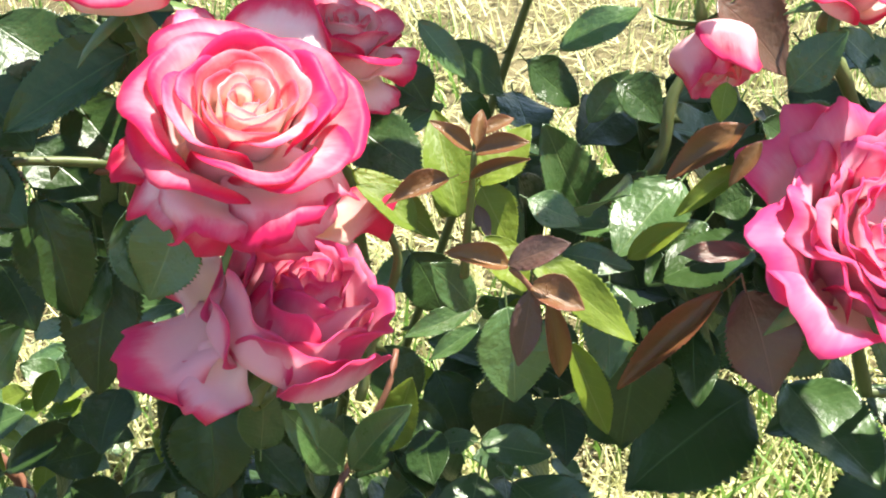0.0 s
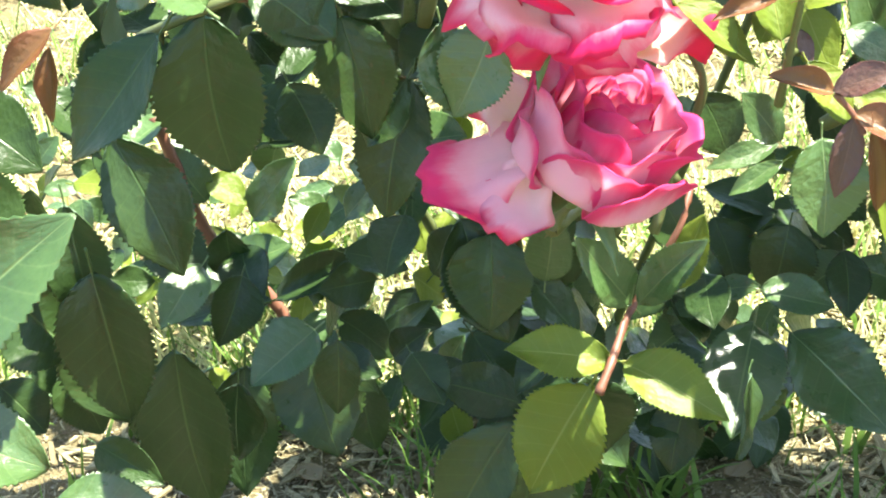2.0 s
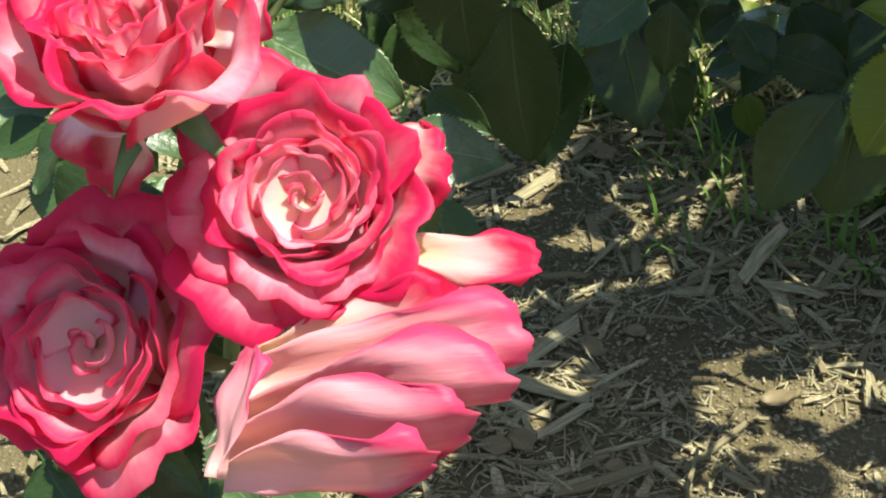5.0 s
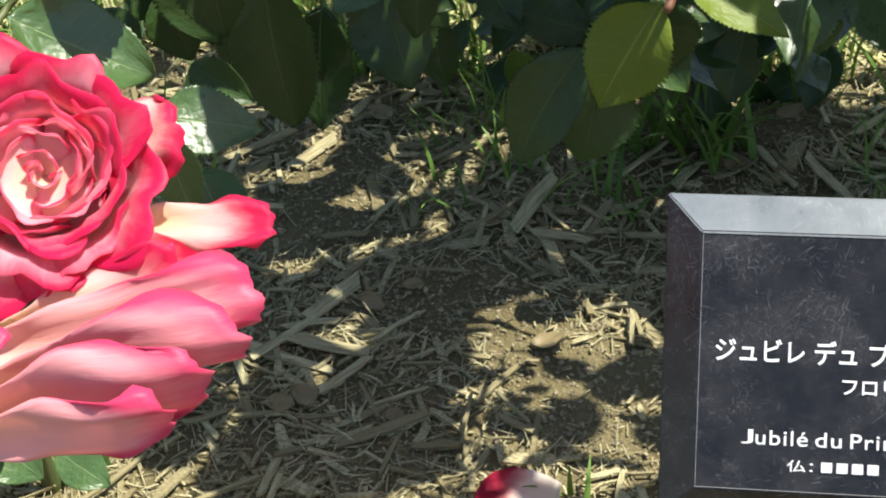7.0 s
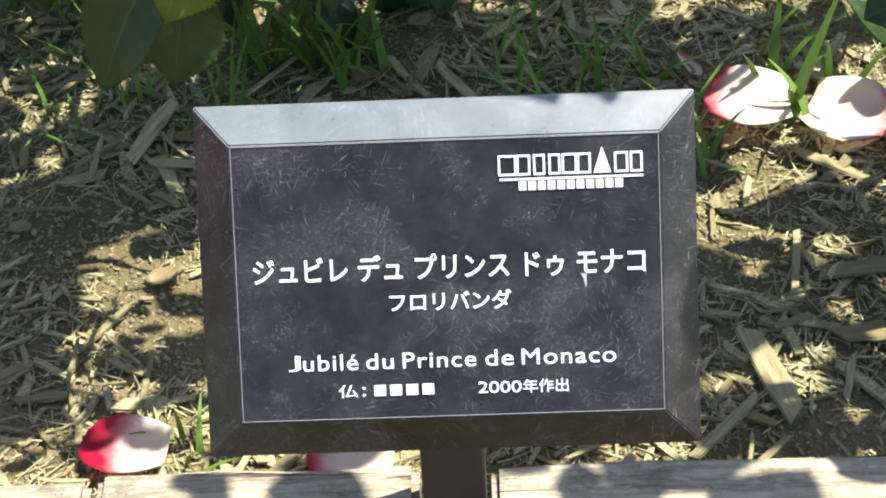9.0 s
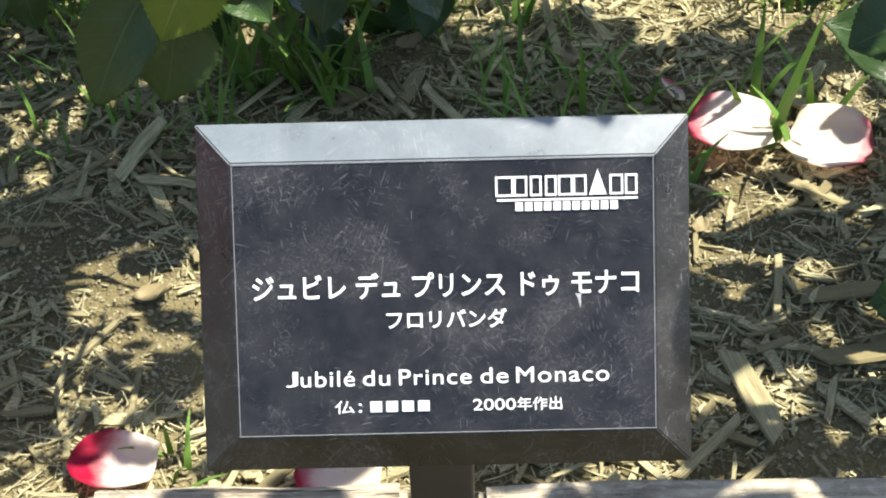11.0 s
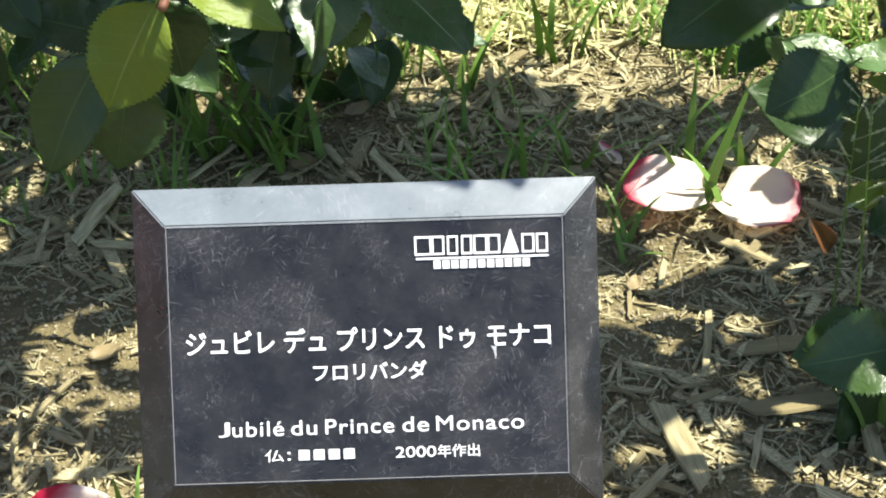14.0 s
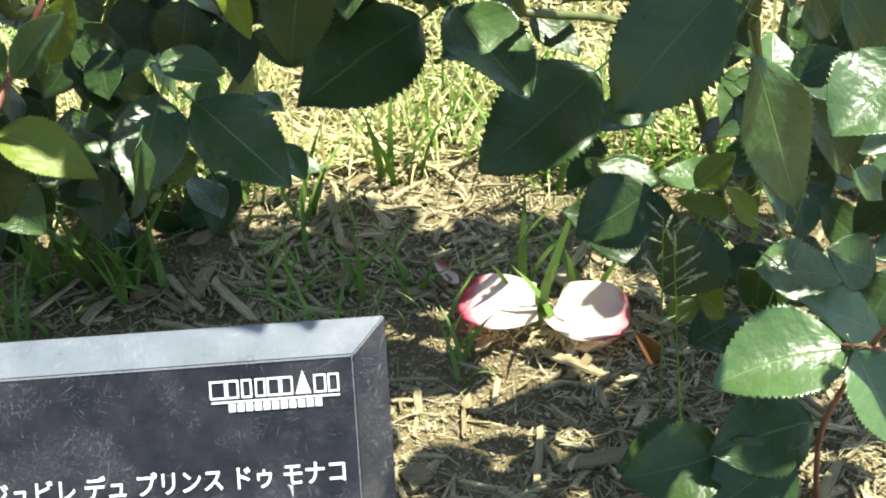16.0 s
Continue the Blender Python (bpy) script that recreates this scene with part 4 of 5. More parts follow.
# places in the sun, and how far round the line to the sky foliage is kept out to light them
SUNLIT = [(Vector(p[:3]), p[3]) for p in (
    (-0.112, 0.207, 0.522, 0.045), (-0.105, 0.179, 0.490, 0.035), (-0.066, 0.208, 0.456, 0.03), (-0.003, 0.218, 0.474, 0.035), (0.020, 0.210, 0.434, 0.03),
    (0.150, 0.260, 0.461, 0.04), (0.023, 0.349, 0.398, 0.03), (0.311, 0.138, 0.160, 0.045), (0.330, 0.120, 0.340, 0.045), (0.253, 0.291, 0.190, 0.028),
    (0.179, 0.392, 0.220, 0.03), (-0.060, 0.200, 0.290, 0.024), (-0.287, 0.233, 0.483, 0.04), (-0.345, 0.515, 0.217, 0.04), (-0.262, 0.345, 0.204, 0.024),
    (-0.006, 0.207, 0.386, 0.03), (0.190, 0.390, 0.010, 0.042), (0.130, 0.283, 0.0, 0.045), (-0.10, 0.53, 0.10, 0.03))]


def in_a_gap(p):
    for q, reach in SUNLIT:
        d = p - q
        k = d.dot(SUN)
        if k > 0.02 and (d - SUN * k).length < reach:
            return True
    return False


def foliage(bush, count, x, y, z, size, kinds, seed, keep=None, upturned=0.35):
    """Leaves through a block of the bush, hung at mixed angles, some of them turned up to the light."""
    r = random.Random(seed)
    for k in range(count):
        p = Vector((r.uniform(*x), r.uniform(*y), r.uniform(*z)))
        length = r.uniform(*size)
        way = Vector((r.gauss(0, 0.8), r.gauss(-0.25, 0.5), r.gauss(-0.35, 0.45))).normalized()
        width, kind, roll = length * r.uniform(0.56, 0.80), r.choice(kinds), r.gauss(0, 28)
        sunny = r.random() < upturned
        if (keep and not keep(p)) or in_a_gap(p + way * length * 0.5):
            continue
        leaf(bush, tuple(p), tuple(p + way * length), width, kind, roll * (0.4 if sunny else 1.0), SUNNY if sunny else (0.05, -0.62, 0.78))


def seed_grass(x, y, height, seed):
    """A flowering meadow grass: a thin stem with side branches that carry small spikelets."""
    r = random.Random(seed)
    plant = new("seed_grass")
    plant.matrix_basis = pose(x, y, ground_height(x, y))
    base = Vector((x, y, ground_height(x, y) - 0.003))
    lean = Vector((r.uniform(-0.03, 0.03), r.uniform(-0.05, -0.01), height))
    v, f = tube([tuple(base), tuple(base + lean * 0.5), tuple(base + lean)], 0.0008, 0.0004, 5)
    part("stem", mesh_from("stem", v, f, GRASS), plant)
    for k in range(12):
        a = base + lean * (0.62 + 0.38 * k / 11)
        way = Vector((r.gauss(0, 1), r.gauss(0, 0.6), r.uniform(0.2, 1.0))).normalized() * r.uniform(0.012, 0.026) * (1.2 - k / 14)
        v, f = tube([tuple(a), tuple(a + way)], 0.0003, 0.0003, 4)
        for q in (0.55, 0.8, 1.05):
            w, g = tube([tuple(a + way * q), tuple(a + way * (q + 0.12)), tuple(a + way * (q + 0.24))], 0.0011, 0.0003, 5)
            f += [tuple(i + len(v) for i in face) for face in g]
            v += w
        part("spikelet", mesh_from("spikelet", v, f, SEEDS), plant)
    return tagged(plant, "thin meadow grass with pale green seed heads", "grass", group="seeding grasses")


SEEDS = blade_material("seed heads", (0.20, 0.26, 0.12), (0.42, 0.46, 0.28), 0.3)
bush_main = rose_bush(-0.15, 0.60, "leafy rose bush with cream and deep pink blooms")
bush_near = rose_bush(-0.46, 0.11, "rose bush with large fully open pink-edged blooms over the bed")
bush_side = rose_bush(0.38, 0.50, "dense dark-leaved rose bush with bronze young leaves")

# main stems, from the soil into the bushes and their unseen added crowns
for bush, points, thick in (
    (bush_main, [(-0.16, 0.60, -0.02), (-0.17, 0.50, 0.20), (-0.12, 0.34, 0.30)], 0.0050),
    (bush_main, [(-0.15, 0.60, -0.02), (-0.11, 0.52, 0.18), (-0.10, 0.36, 0.28)], 0.0045),
    (bush_main, [(-0.14, 0.61, -0.02), (-0.02, 0.56, 0.32), (0.10, 0.50, 0.67)], 0.0038),
    (bush_main, [(-0.15, 0.61, -0.02), (-0.10, 0.54, 0.34), (-0.05, 0.38, 0.64)], 0.0050),
    (bush_main, [(-0.17, 0.60, -0.02), (-0.26, 0.54, 0.24), (-0.32, 0.44, 0.40)], 0.0050),
    (bush_side, [(0.38, 0.50, -0.02), (0.32, 0.48, 0.16), (0.20, 0.38, 0.25)], 0.0045),
    (bush_side, [(0.39, 0.50, -0.02), (0.44, 0.54, 0.34), (0.50, 0.52, 0.68)], 0.0055),
    (bush_near, [(-0.46, 0.11, -0.02), (-0.45, 0.10, 0.14), (-0.40, 0.06, 0.28)], 0.0055),
    (bush_near, [(-0.47, 0.11, -0.02), (-0.50, 0.14, 0.14), (-0.46, 0.16, 0.28)], 0.0050),
):
    cane(bush, points, thick, thick * 0.6, CANE, 9)

head = bloom(bush_main, (-0.115, 0.216, 0.495), (0.260, -0.440, 0.860), 0.0495, 25, 0.80, 3, 0.030, PETAL, (-0.120, 0.340, 0.300))
guard_petal(head, (-0.125, 0.210, 0.484), (-0.145, 0.179, 0.473), 0.050, 71, PETAL, 0)
guard_petal(head, (-0.102, 0.210, 0.483), (-0.076, 0.181, 0.473), 0.048, 72, PETAL, 0)
guard_petal(head, (-0.115, 0.204, 0.486), (-0.118, 0.161, 0.472), 0.060, 76, PETAL, 0)
guard_petal(head, (-0.102, 0.198, 0.491), (-0.092, 0.161, 0.474), 0.046, 77, PETAL_DEEP, 0)
guard_petal(head, (-0.124, 0.233, 0.508), (-0.140, 0.262, 0.539), 0.026, 91, PETAL_SOFT, 0)
guard_petal(head, (-0.104, 0.241, 0.511), (-0.096, 0.269, 0.542), 0.046, 92, PETAL, 0)
guard_petal(head, (-0.140, 0.218, 0.491), (-0.169, 0.209, 0.488), 0.026, 11, PETAL_GUARD, 0)
head = bloom(bush_main, (-0.100, 0.223, 0.405), (0.420, -0.180, 0.900), 0.0520, 26, 0.36, 8, 0.060, PETAL_SOFT, (-0.100, 0.360, 0.280), broad=0.90, core=PETAL_SOFT, step=0.45)
guard_petal(head, (-0.085, 0.212, 0.452), (-0.052, 0.212, 0.466), 0.024, 1, PETAL_GUARD, 0)
guard_petal(head, (-0.124, 0.222, 0.398), (-0.180, 0.206, 0.398), 0.044, 51, PETAL_PINK, 10)
guard_petal(head, (-0.126, 0.212, 0.396), (-0.150, 0.192, 0.376), 0.034, 52, PETAL_PINK, -10)
guard_petal(head, (-0.128, 0.236, 0.400), (-0.160, 0.246, 0.430), 0.030, 53, PETAL, 0)
head = bloom(bush_main, (-0.075, 0.286, 0.506), (0.300, -0.100, 0.900), 0.0290, 16, 0.75, 12, 0.05, PETAL, (-0.080, 0.400, 0.300))
guard_petal(head, (-0.071, 0.278, 0.498), (-0.040, 0.278, 0.506), 0.018, 2, PETAL, 0)
guard_petal(head, (-0.071, 0.278, 0.496), (-0.050, 0.270, 0.485), 0.017, 3, PETAL, 0)
head = bloom(bush_main, (-0.162, 0.258, 0.558), (-0.050, -0.200, 0.900), 0.0400, 20, 0.80, 13, 0.04, PETAL_DEEP, (-0.190, 0.320, 0.420))
head = bloom(bush_side, (0.169, 0.259, 0.407), (0.240, -0.560, 0.760), 0.0680, 42, 0.76, 21, 0.075, PETAL_SOFT, (0.200, 0.380, 0.250), depth=0.66, core=PETAL_SOFT, hollow=0.08, broad=0.74)
head = bloom(bush_side, (0.095, 0.307, 0.490), (0.165, -0.600, -0.700), 0.0270, 12, 0.15, 22, 0.05, PETAL_PINK)
head = bloom(bush_side, (0.154, 0.292, 0.522), (0.200, -0.500, 0.800), 0.0270, 16, 0.75, 23, 0.06, PETAL, (0.190, 0.360, 0.400))
head = bloom(bush_side, (0.316, 0.251, 0.342), (0.100, -0.500, 0.800), 0.0250, 16, 0.60, 24, 0.05, PETAL_DEEP, (0.346, 0.351, 0.202))
head = bloom(bush_near, (-0.352, 0.008, 0.322), (0.140, -0.610, 0.780), 0.0560, 28, 0.66, 31, 0.075, PETAL_OPEN, (-0.400, 0.060, 0.280), depth=0.56, core=PETAL_HEART, hollow=0.13)
guard_petal(head, (-0.328, 0.026, 0.328), (-0.295, 0.026, 0.334), 0.037, 14, PETAL_GUARD, 0)
head = bloom(bush_near, (-0.411, 0.010, 0.385), (0.016, -0.396, 0.918), 0.0510, 20, 0.62, 32, 0.100, PETAL_OPEN, (-0.420, 0.060, 0.280), core=PETAL_HEART)
guard_petal(head, (-0.408, 0.010, 0.376), (-0.463, 0.010, 0.343), 0.036, 16, PETAL_DEEP, 0)
guard_petal(head, (-0.408, 0.010, 0.368), (-0.447, 0.010, 0.320), 0.040, 19, PETAL_GUARD, 0)
guard_petal(head, (-0.386, 0.018, 0.389), (-0.361, 0.026, 0.414), 0.031, 17, PETAL, 0)
head = bloom(bush_near, (-0.330, 0.022, 0.232), (0.904, 0.337, 0.264), 0.0470, 20, 0.30, 33, 0.060, PETAL_SOFT, (-0.400, 0.080, 0.260), depth=1.5, broad=0.85, core=PETAL, step=0.55)
guard_petal(head, (-0.358, -0.050, 0.284), (-0.286, -0.028, 0.307), 0.030, 81, PETAL_GUARD, 0, (0.05, -0.75, 0.65))
guard_petal(head, (-0.362, -0.062, 0.291), (-0.252, -0.039, 0.303), 0.034, 82, PETAL_OUTER_SHADED, 0, (0.0, -0.90, 0.42))
guard_petal(head, (-0.362, -0.080, 0.288), (-0.255, -0.059, 0.299), 0.038, 83, PETAL_OUTER_SHADED, 4, (-0.1, -0.97, 0.15))
guard_petal(head, (-0.360, -0.095, 0.286), (-0.266, -0.078, 0.296), 0.040, 84, PETAL_OUTER_SHADED, -4, (-0.1, -0.98, 0.05))
guard_petal(head, (-0.354, -0.104, 0.285), (-0.275, -0.096, 0.290), 0.034, 85, PETAL_OUTER_SHADED, 0, (-0.1, -0.98, -0.05))
guard_petal(head, (-0.348, -0.116, 0.292), (-0.349, -0.076, 0.321), 0.022, 86, PETAL_OUTER_SHADED, 0, (-0.5, -0.85, 0.1))
guard_petal(head, (-0.316, 0.010, 0.295), (-0.258, 0.010, 0.302), 0.024, 4, PETAL_GUARD, -14)
guard_petal(head, (-0.366, 0.026, 0.242), (-0.301, 0.022, 0.272), 0.040, 41, PETAL_GUARD, -10)
head = bloom(bush_near, (-0.436, -0.036, 0.270), (-0.060, -0.680, 0.720), 0.0620, 22, 0.64, 34, 0.075, PETAL_OPEN, depth=0.56, core=PETAL_HEART, hollow=0.16)
leaf(bush_near, (-0.441, -0.044, 0.228), (-0.397, -0.053, 0.205), 0.030, "dark")
leaf(bush_near, (-0.421, -0.024, 0.231), (-0.415, -0.049, 0.183), 0.034, "dark")
leaf(bush_main, (-0.018, 0.200, 0.491), (-0.033, 0.200, 0.506), 0.008, "bronze")
leaf(bush_main, (-0.017, 0.200, 0.490), (0.006, 0.200, 0.494), 0.010, "bronze")
leaf(bush_main, (-0.016, 0.200, 0.493), (-0.013, 0.209, 0.506), 0.007, "bronze")
leaf(bush_main, (-0.013, 0.204, 0.497), (0.000, 0.209, 0.502), 0.007, "bronze")
leaf(bush_main, (-0.019, 0.196, 0.480), (0.005, 0.191, 0.491), 0.006, "bronze")
leaf(bush_main, (-0.028, 0.196, 0.481), (-0.054, 0.183, 0.478), 0.011, "bronze")
leaf(bush_main, (-0.025, 0.209, 0.457), (-0.032, 0.236, 0.497), 0.024, "young", 0.0, SUNNY)
leaf(bush_main, (-0.015, 0.217, 0.467), (0.007, 0.233, 0.489), 0.022, "young", 0.0, SUNNY)
leaf(bush_main, (-0.043, 0.207, 0.453), (-0.065, 0.211, 0.475), 0.018, "young", 0.0, SUNNY)
leaf(bush_main, (-0.014, 0.207, 0.448), (0.002, 0.189, 0.429), 0.020, "young", 0.0, SUNNY)
leaf(bush_main, (-0.019, 0.235, 0.451), (-0.032, 0.235, 0.488), 0.022, "young")
leaf(bush_main, (-0.016, 0.226, 0.466), (-0.001, 0.218, 0.435), 0.022, "young")
leaf(bush_main, (-0.024, 0.235, 0.462), (-0.033, 0.226, 0.449), 0.017, "young")
leaf(bush_main, (-0.070, 0.239, 0.468), (-0.033, 0.226, 0.438), 0.017, "young")
leaf(bush_main, (-0.005, 0.191, 0.442), (-0.031, 0.187, 0.452), 0.012, "bronze")
leaf(bush_main, (-0.005, 0.191, 0.442), (0.020, 0.187, 0.454), 0.015, "purple")
leaf(bush_main, (0.004, 0.191, 0.432), (0.026, 0.183, 0.424), 0.016, "bronze")
leaf(bush_main, (0.004, 0.191, 0.431), (-0.003, 0.183, 0.397), 0.014, "purple")
leaf(bush_main, (0.011, 0.187, 0.428), (0.016, 0.183, 0.389), 0.011, "bronze")
leaf(bush_main, (0.003, 0.226, 0.431), (0.051, 0.209, 0.391), 0.021, "young")
leaf(bush_main, (-0.006, 0.217, 0.408), (-0.003, 0.200, 0.368), 0.036, "green", 0, SUNNY)
leaf(bush_main, (-0.017, 0.218, 0.458), (-0.012, 0.209, 0.446), 0.007, "purple")
leaf(bush_main, (-0.021, 0.252, 0.389), (-0.037, 0.244, 0.417), 0.021, "green")
leaf(bush_main, (-0.021, 0.261, 0.383), (-0.054, 0.252, 0.376), 0.013, "green")
leaf(bush_main, (-0.018, 0.270, 0.369), (-0.043, 0.261, 0.356), 0.011, "green")
leaf(bush_main, (0.045, 0.374, 0.364), (0.022, 0.365, 0.431), 0.037, "green")
leaf(bush_main, (0.044, 0.365, 0.369), (0.070, 0.357, 0.406), 0.027, "dark")
leaf(bush_main, (0.007, 0.270, 0.435), (0.031, 0.261, 0.426), 0.019, "green")
leaf(bush_main, (0.022, 0.278, 0.402), (0.056, 0.270, 0.397), 0.017, "green")
leaf(bush_main, (0.054, 0.278, 0.397), (0.080, 0.270, 0.419), 0.014, "young")
leaf(bush_side, (0.105, 0.270, 0.445), (0.073, 0.261, 0.428), 0.012, "young")
leaf(bush_side, (0.107, 0.270, 0.466), (0.069, 0.261, 0.448), 0.016, "bronze")
leaf(bush_side, (0.107, 0.235, 0.473), (0.092, 0.226, 0.458), 0.009, "bronze")
leaf(bush_side, (0.107, 0.252, 0.411), (0.074, 0.244, 0.417), 0.012, "purple")
leaf(bush_side, (0.095, 0.252, 0.391), (0.043, 0.235, 0.353), 0.016, "bronze")
leaf(bush_side, (0.109, 0.270, 0.381), (0.122, 0.252, 0.332), 0.040, "purple")
leaf(bush_main, (0.024, 0.252, 0.368), (0.043, 0.244, 0.319), 0.017, "young")
leaf(bush_main, (0.071, 0.365, 0.311), (0.057, 0.348, 0.238), 0.047, "dark")
leaf(bush_side, (0.140, 0.418, 0.228), (0.064, 0.348, 0.219), 0.070, "dark")
leaf(bush_side, (0.162, 0.413, 0.238), (0.201, 0.337, 0.217), 0.056, "green", 0, SUNNY)
leaf(bush_main, (-0.165, 0.261, 0.519), (-0.227, 0.252, 0.493), 0.036, "dark")
leaf(bush_main, (-0.253, 0.261, 0.473), (-0.218, 0.244, 0.447), 0.037, "dark")
leaf(bush_main, (-0.039, 0.287, 0.518), (-0.018, 0.278, 0.494), 0.014, "green")
leaf(bush_main, (0.026, 0.313, 0.492), (0.064, 0.313, 0.510), 0.019, "green")
leaf(bush_main, (-0.077, 0.313, 0.461), (-0.038, 0.296, 0.438), 0.035, "dark")
leaf(bush_main, (-0.074, 0.304, 0.470), (-0.043, 0.304, 0.475), 0.016, "dark")
leaf(bush_main, (-0.053, 0.348, 0.440), (-0.031, 0.348, 0.453), 0.017, "green")
leaf(bush_main, (0.059, 0.374, 0.449), (0.082, 0.365, 0.431), 0.028, "dark")
leaf(bush_main, (0.045, 0.383, 0.424), (0.065, 0.383, 0.452), 0.018, "green")
leaf(bush_side, (0.125, 0.270, 0.483), (0.146, 0.261, 0.512), 0.024, "green")
leaf(bush_side, (0.099, 0.313, 0.512), (0.135, 0.304, 0.478), 0.038, "purple")
leaf(bush_side, (0.096, 0.261, 0.491), (0.092, 0.252, 0.476), 0.012, "young")
cane(bush_main, [(-0.024, 0.226, 0.420), (-0.022, 0.213, 0.445), (-0.019, 0.204, 0.471), (-0.017, 0.200, 0.491)], 0.0022, 0.0012, CANE, 2)
cane(bush_main, [(-0.004, 0.191, 0.441), (0.004, 0.191, 0.431), (0.008, 0.187, 0.425)], 0.0016, 0.001, CANE_RED, 0)
cane(bush_side, [(0.011, 0.383, 0.332), (0.047, 0.374, 0.362), (0.080, 0.374, 0.404), (0.089, 0.383, 0.438), (0.116, 0.400, 0.467)], 0.0042, 0.0034, CANE, 6)
cane(bush_main, [(-0.283, 0.313, 0.440), (-0.231, 0.304, 0.444), (-0.179, 0.296, 0.450)], 0.003, 0.0026, CANE_RED, 5)
cane(bush_main, [(-0.078, 0.261, 0.336), (-0.067, 0.270, 0.371), (-0.055, 0.270, 0.407), (-0.062, 0.270, 0.428)], 0.0026, 0.002, CANE, 4)
leaf(bush_main, (-0.089, 0.261, 0.296), (-0.112, 0.244, 0.343), 0.026, "green")
leaf(bush_main, (-0.085, 0.261, 0.296), (-0.055, 0.252, 0.337), 0.023, "green")
leaf(bush_main, (-0.099, 0.235, 0.280), (-0.147, 0.217, 0.298), 0.027, "young")
leaf(bush_main, (-0.092, 0.231, 0.281), (-0.043, 0.209, 0.267), 0.030, "young")
leaf(bush_main, (-0.070, 0.287, 0.289), (-0.055, 0.287, 0.329), 0.023, "young")
leaf(bush_main, (-0.133, 0.287, 0.293), (-0.128, 0.278, 0.338), 0.025, "green")
leaf(bush_main, (-0.045, 0.365, 0.239), (-0.022, 0.357, 0.248), 0.016, "green")
leaf(bush_main, (-0.035, 0.383, 0.205), (-0.055, 0.365, 0.243), 0.020, "green")
leaf(bush_main, (-0.023, 0.369, 0.214), (-0.036, 0.299, 0.191), 0.048, "green", 0, (0.1, -0.5, 0.86))
leaf(bush_main, (-0.003, 0.365, 0.211), (0.054, 0.324, 0.175), 0.056, "green", 0, (0.15, -0.5, 0.86))
leaf(bush_main, (-0.108, 0.226, 0.272), (-0.141, 0.209, 0.217), 0.050, "young")
cane(bush_main, [(-0.104, 0.217, 0.273), (-0.098, 0.231, 0.282), (-0.089, 0.261, 0.293), (-0.066, 0.270, 0.333), (-0.060, 0.287, 0.348)], 0.0024, 0.0016, CANE_RED, 0)
leaf(bush_main, (-0.282, 0.261, 0.452), (-0.279, 0.252, 0.371), 0.055, "dark")
leaf(bush_main, (-0.278, 0.252, 0.459), (-0.305, 0.245, 0.500), 0.052, "green", 0, SUNNY)
leaf(bush_main, (-0.253, 0.244, 0.473), (-0.221, 0.244, 0.445), 0.036, "dark")
leaf(bush_main, (-0.299, 0.244, 0.450), (-0.348, 0.226, 0.396), 0.040, "dark")
leaf(bush_main, (-0.224, 0.287, 0.439), (-0.211, 0.270, 0.382), 0.039, "dark")
leaf(bush_main, (-0.197, 0.313, 0.394), (-0.214, 0.287, 0.329), 0.040, "dark")
leaf(bush_main, (-0.340, 0.270, 0.385), (-0.310, 0.252, 0.316), 0.044, "dark")
leaf(bush_main, (-0.364, 0.252, 0.358), (-0.357, 0.235, 0.293), 0.035, "dark")
leaf(bush_main, (-0.144, 0.226, 0.461), (-0.165, 0.218, 0.419), 0.036, "green")
leaf(bush_main, (-0.207, 0.322, 0.444), (-0.199, 0.322, 0.408), 0.020, "green")
leaf(bush_main, (-0.278, 0.287, 0.477), (-0.246, 0.287, 0.460), 0.035, "dark")
leaf(bush_main, (-0.183, 0.348, 0.295), (-0.157, 0.322, 0.231), 0.046, "dark")
leaf(bush_main, (-0.380, 0.522, 0.210), (-0.402, 0.522, 0.253), 0.031, "green")
leaf(bush_main, (-0.349, 0.522, 0.196), (-0.316, 0.522, 0.243), 0.032, "green")
leaf(bush_main, (-0.364, 0.505, 0.171), (-0.323, 0.505, 0.188), 0.031, "green")
leaf(bush_main, (-0.355, 0.505, 0.153), (-0.386, 0.505, 0.171), 0.023, "green")
leaf(bush_main, (-0.311, 0.522, 0.187), (-0.274, 0.522, 0.213), 0.030, "green")
leaf(bush_main, (-0.298, 0.522, 0.200), (-0.323, 0.522, 0.213), 0.023, "green")
leaf(bush_main, (-0.266, 0.435, 0.246), (-0.242, 0.435, 0.277), 0.021, "green")
cane(bush_main, [(-0.318, 0.270, 0.437), (-0.281, 0.261, 0.455), (-0.236, 0.278, 0.463), (-0.186, 0.296, 0.452)], 0.0028, 0.0024, CANE, 5)
cane(bush_main, [(-0.406, 0.522, 0.274), (-0.396, 0.522, 0.232), (-0.379, 0.522, 0.176), (-0.339, 0.522, 0.123), (-0.325, 0.505, 0.078)], 0.0042, 0.005, CANE_RED, 3)
leaf(bush_main, (-0.349, 0.452, 0.124), (-0.354, 0.418, 0.038), 0.052, "dark")
leaf(bush_main, (-0.296, 0.409, 0.176), (-0.274, 0.374, 0.109), 0.061, "dark")
leaf(bush_main, (-0.316, 0.435, 0.188), (-0.237, 0.435, 0.227), 0.026, "dark")
leaf(bush_main, (-0.324, 0.452, 0.175), (-0.393, 0.452, 0.160), 0.024, "dark")
leaf(bush_main, (-0.350, 0.235, 0.329), (-0.341, 0.218, 0.247), 0.049, "dark")
leaf(bush_main, (-0.378, 0.435, 0.136), (-0.390, 0.418, 0.121), 0.029, "dark")
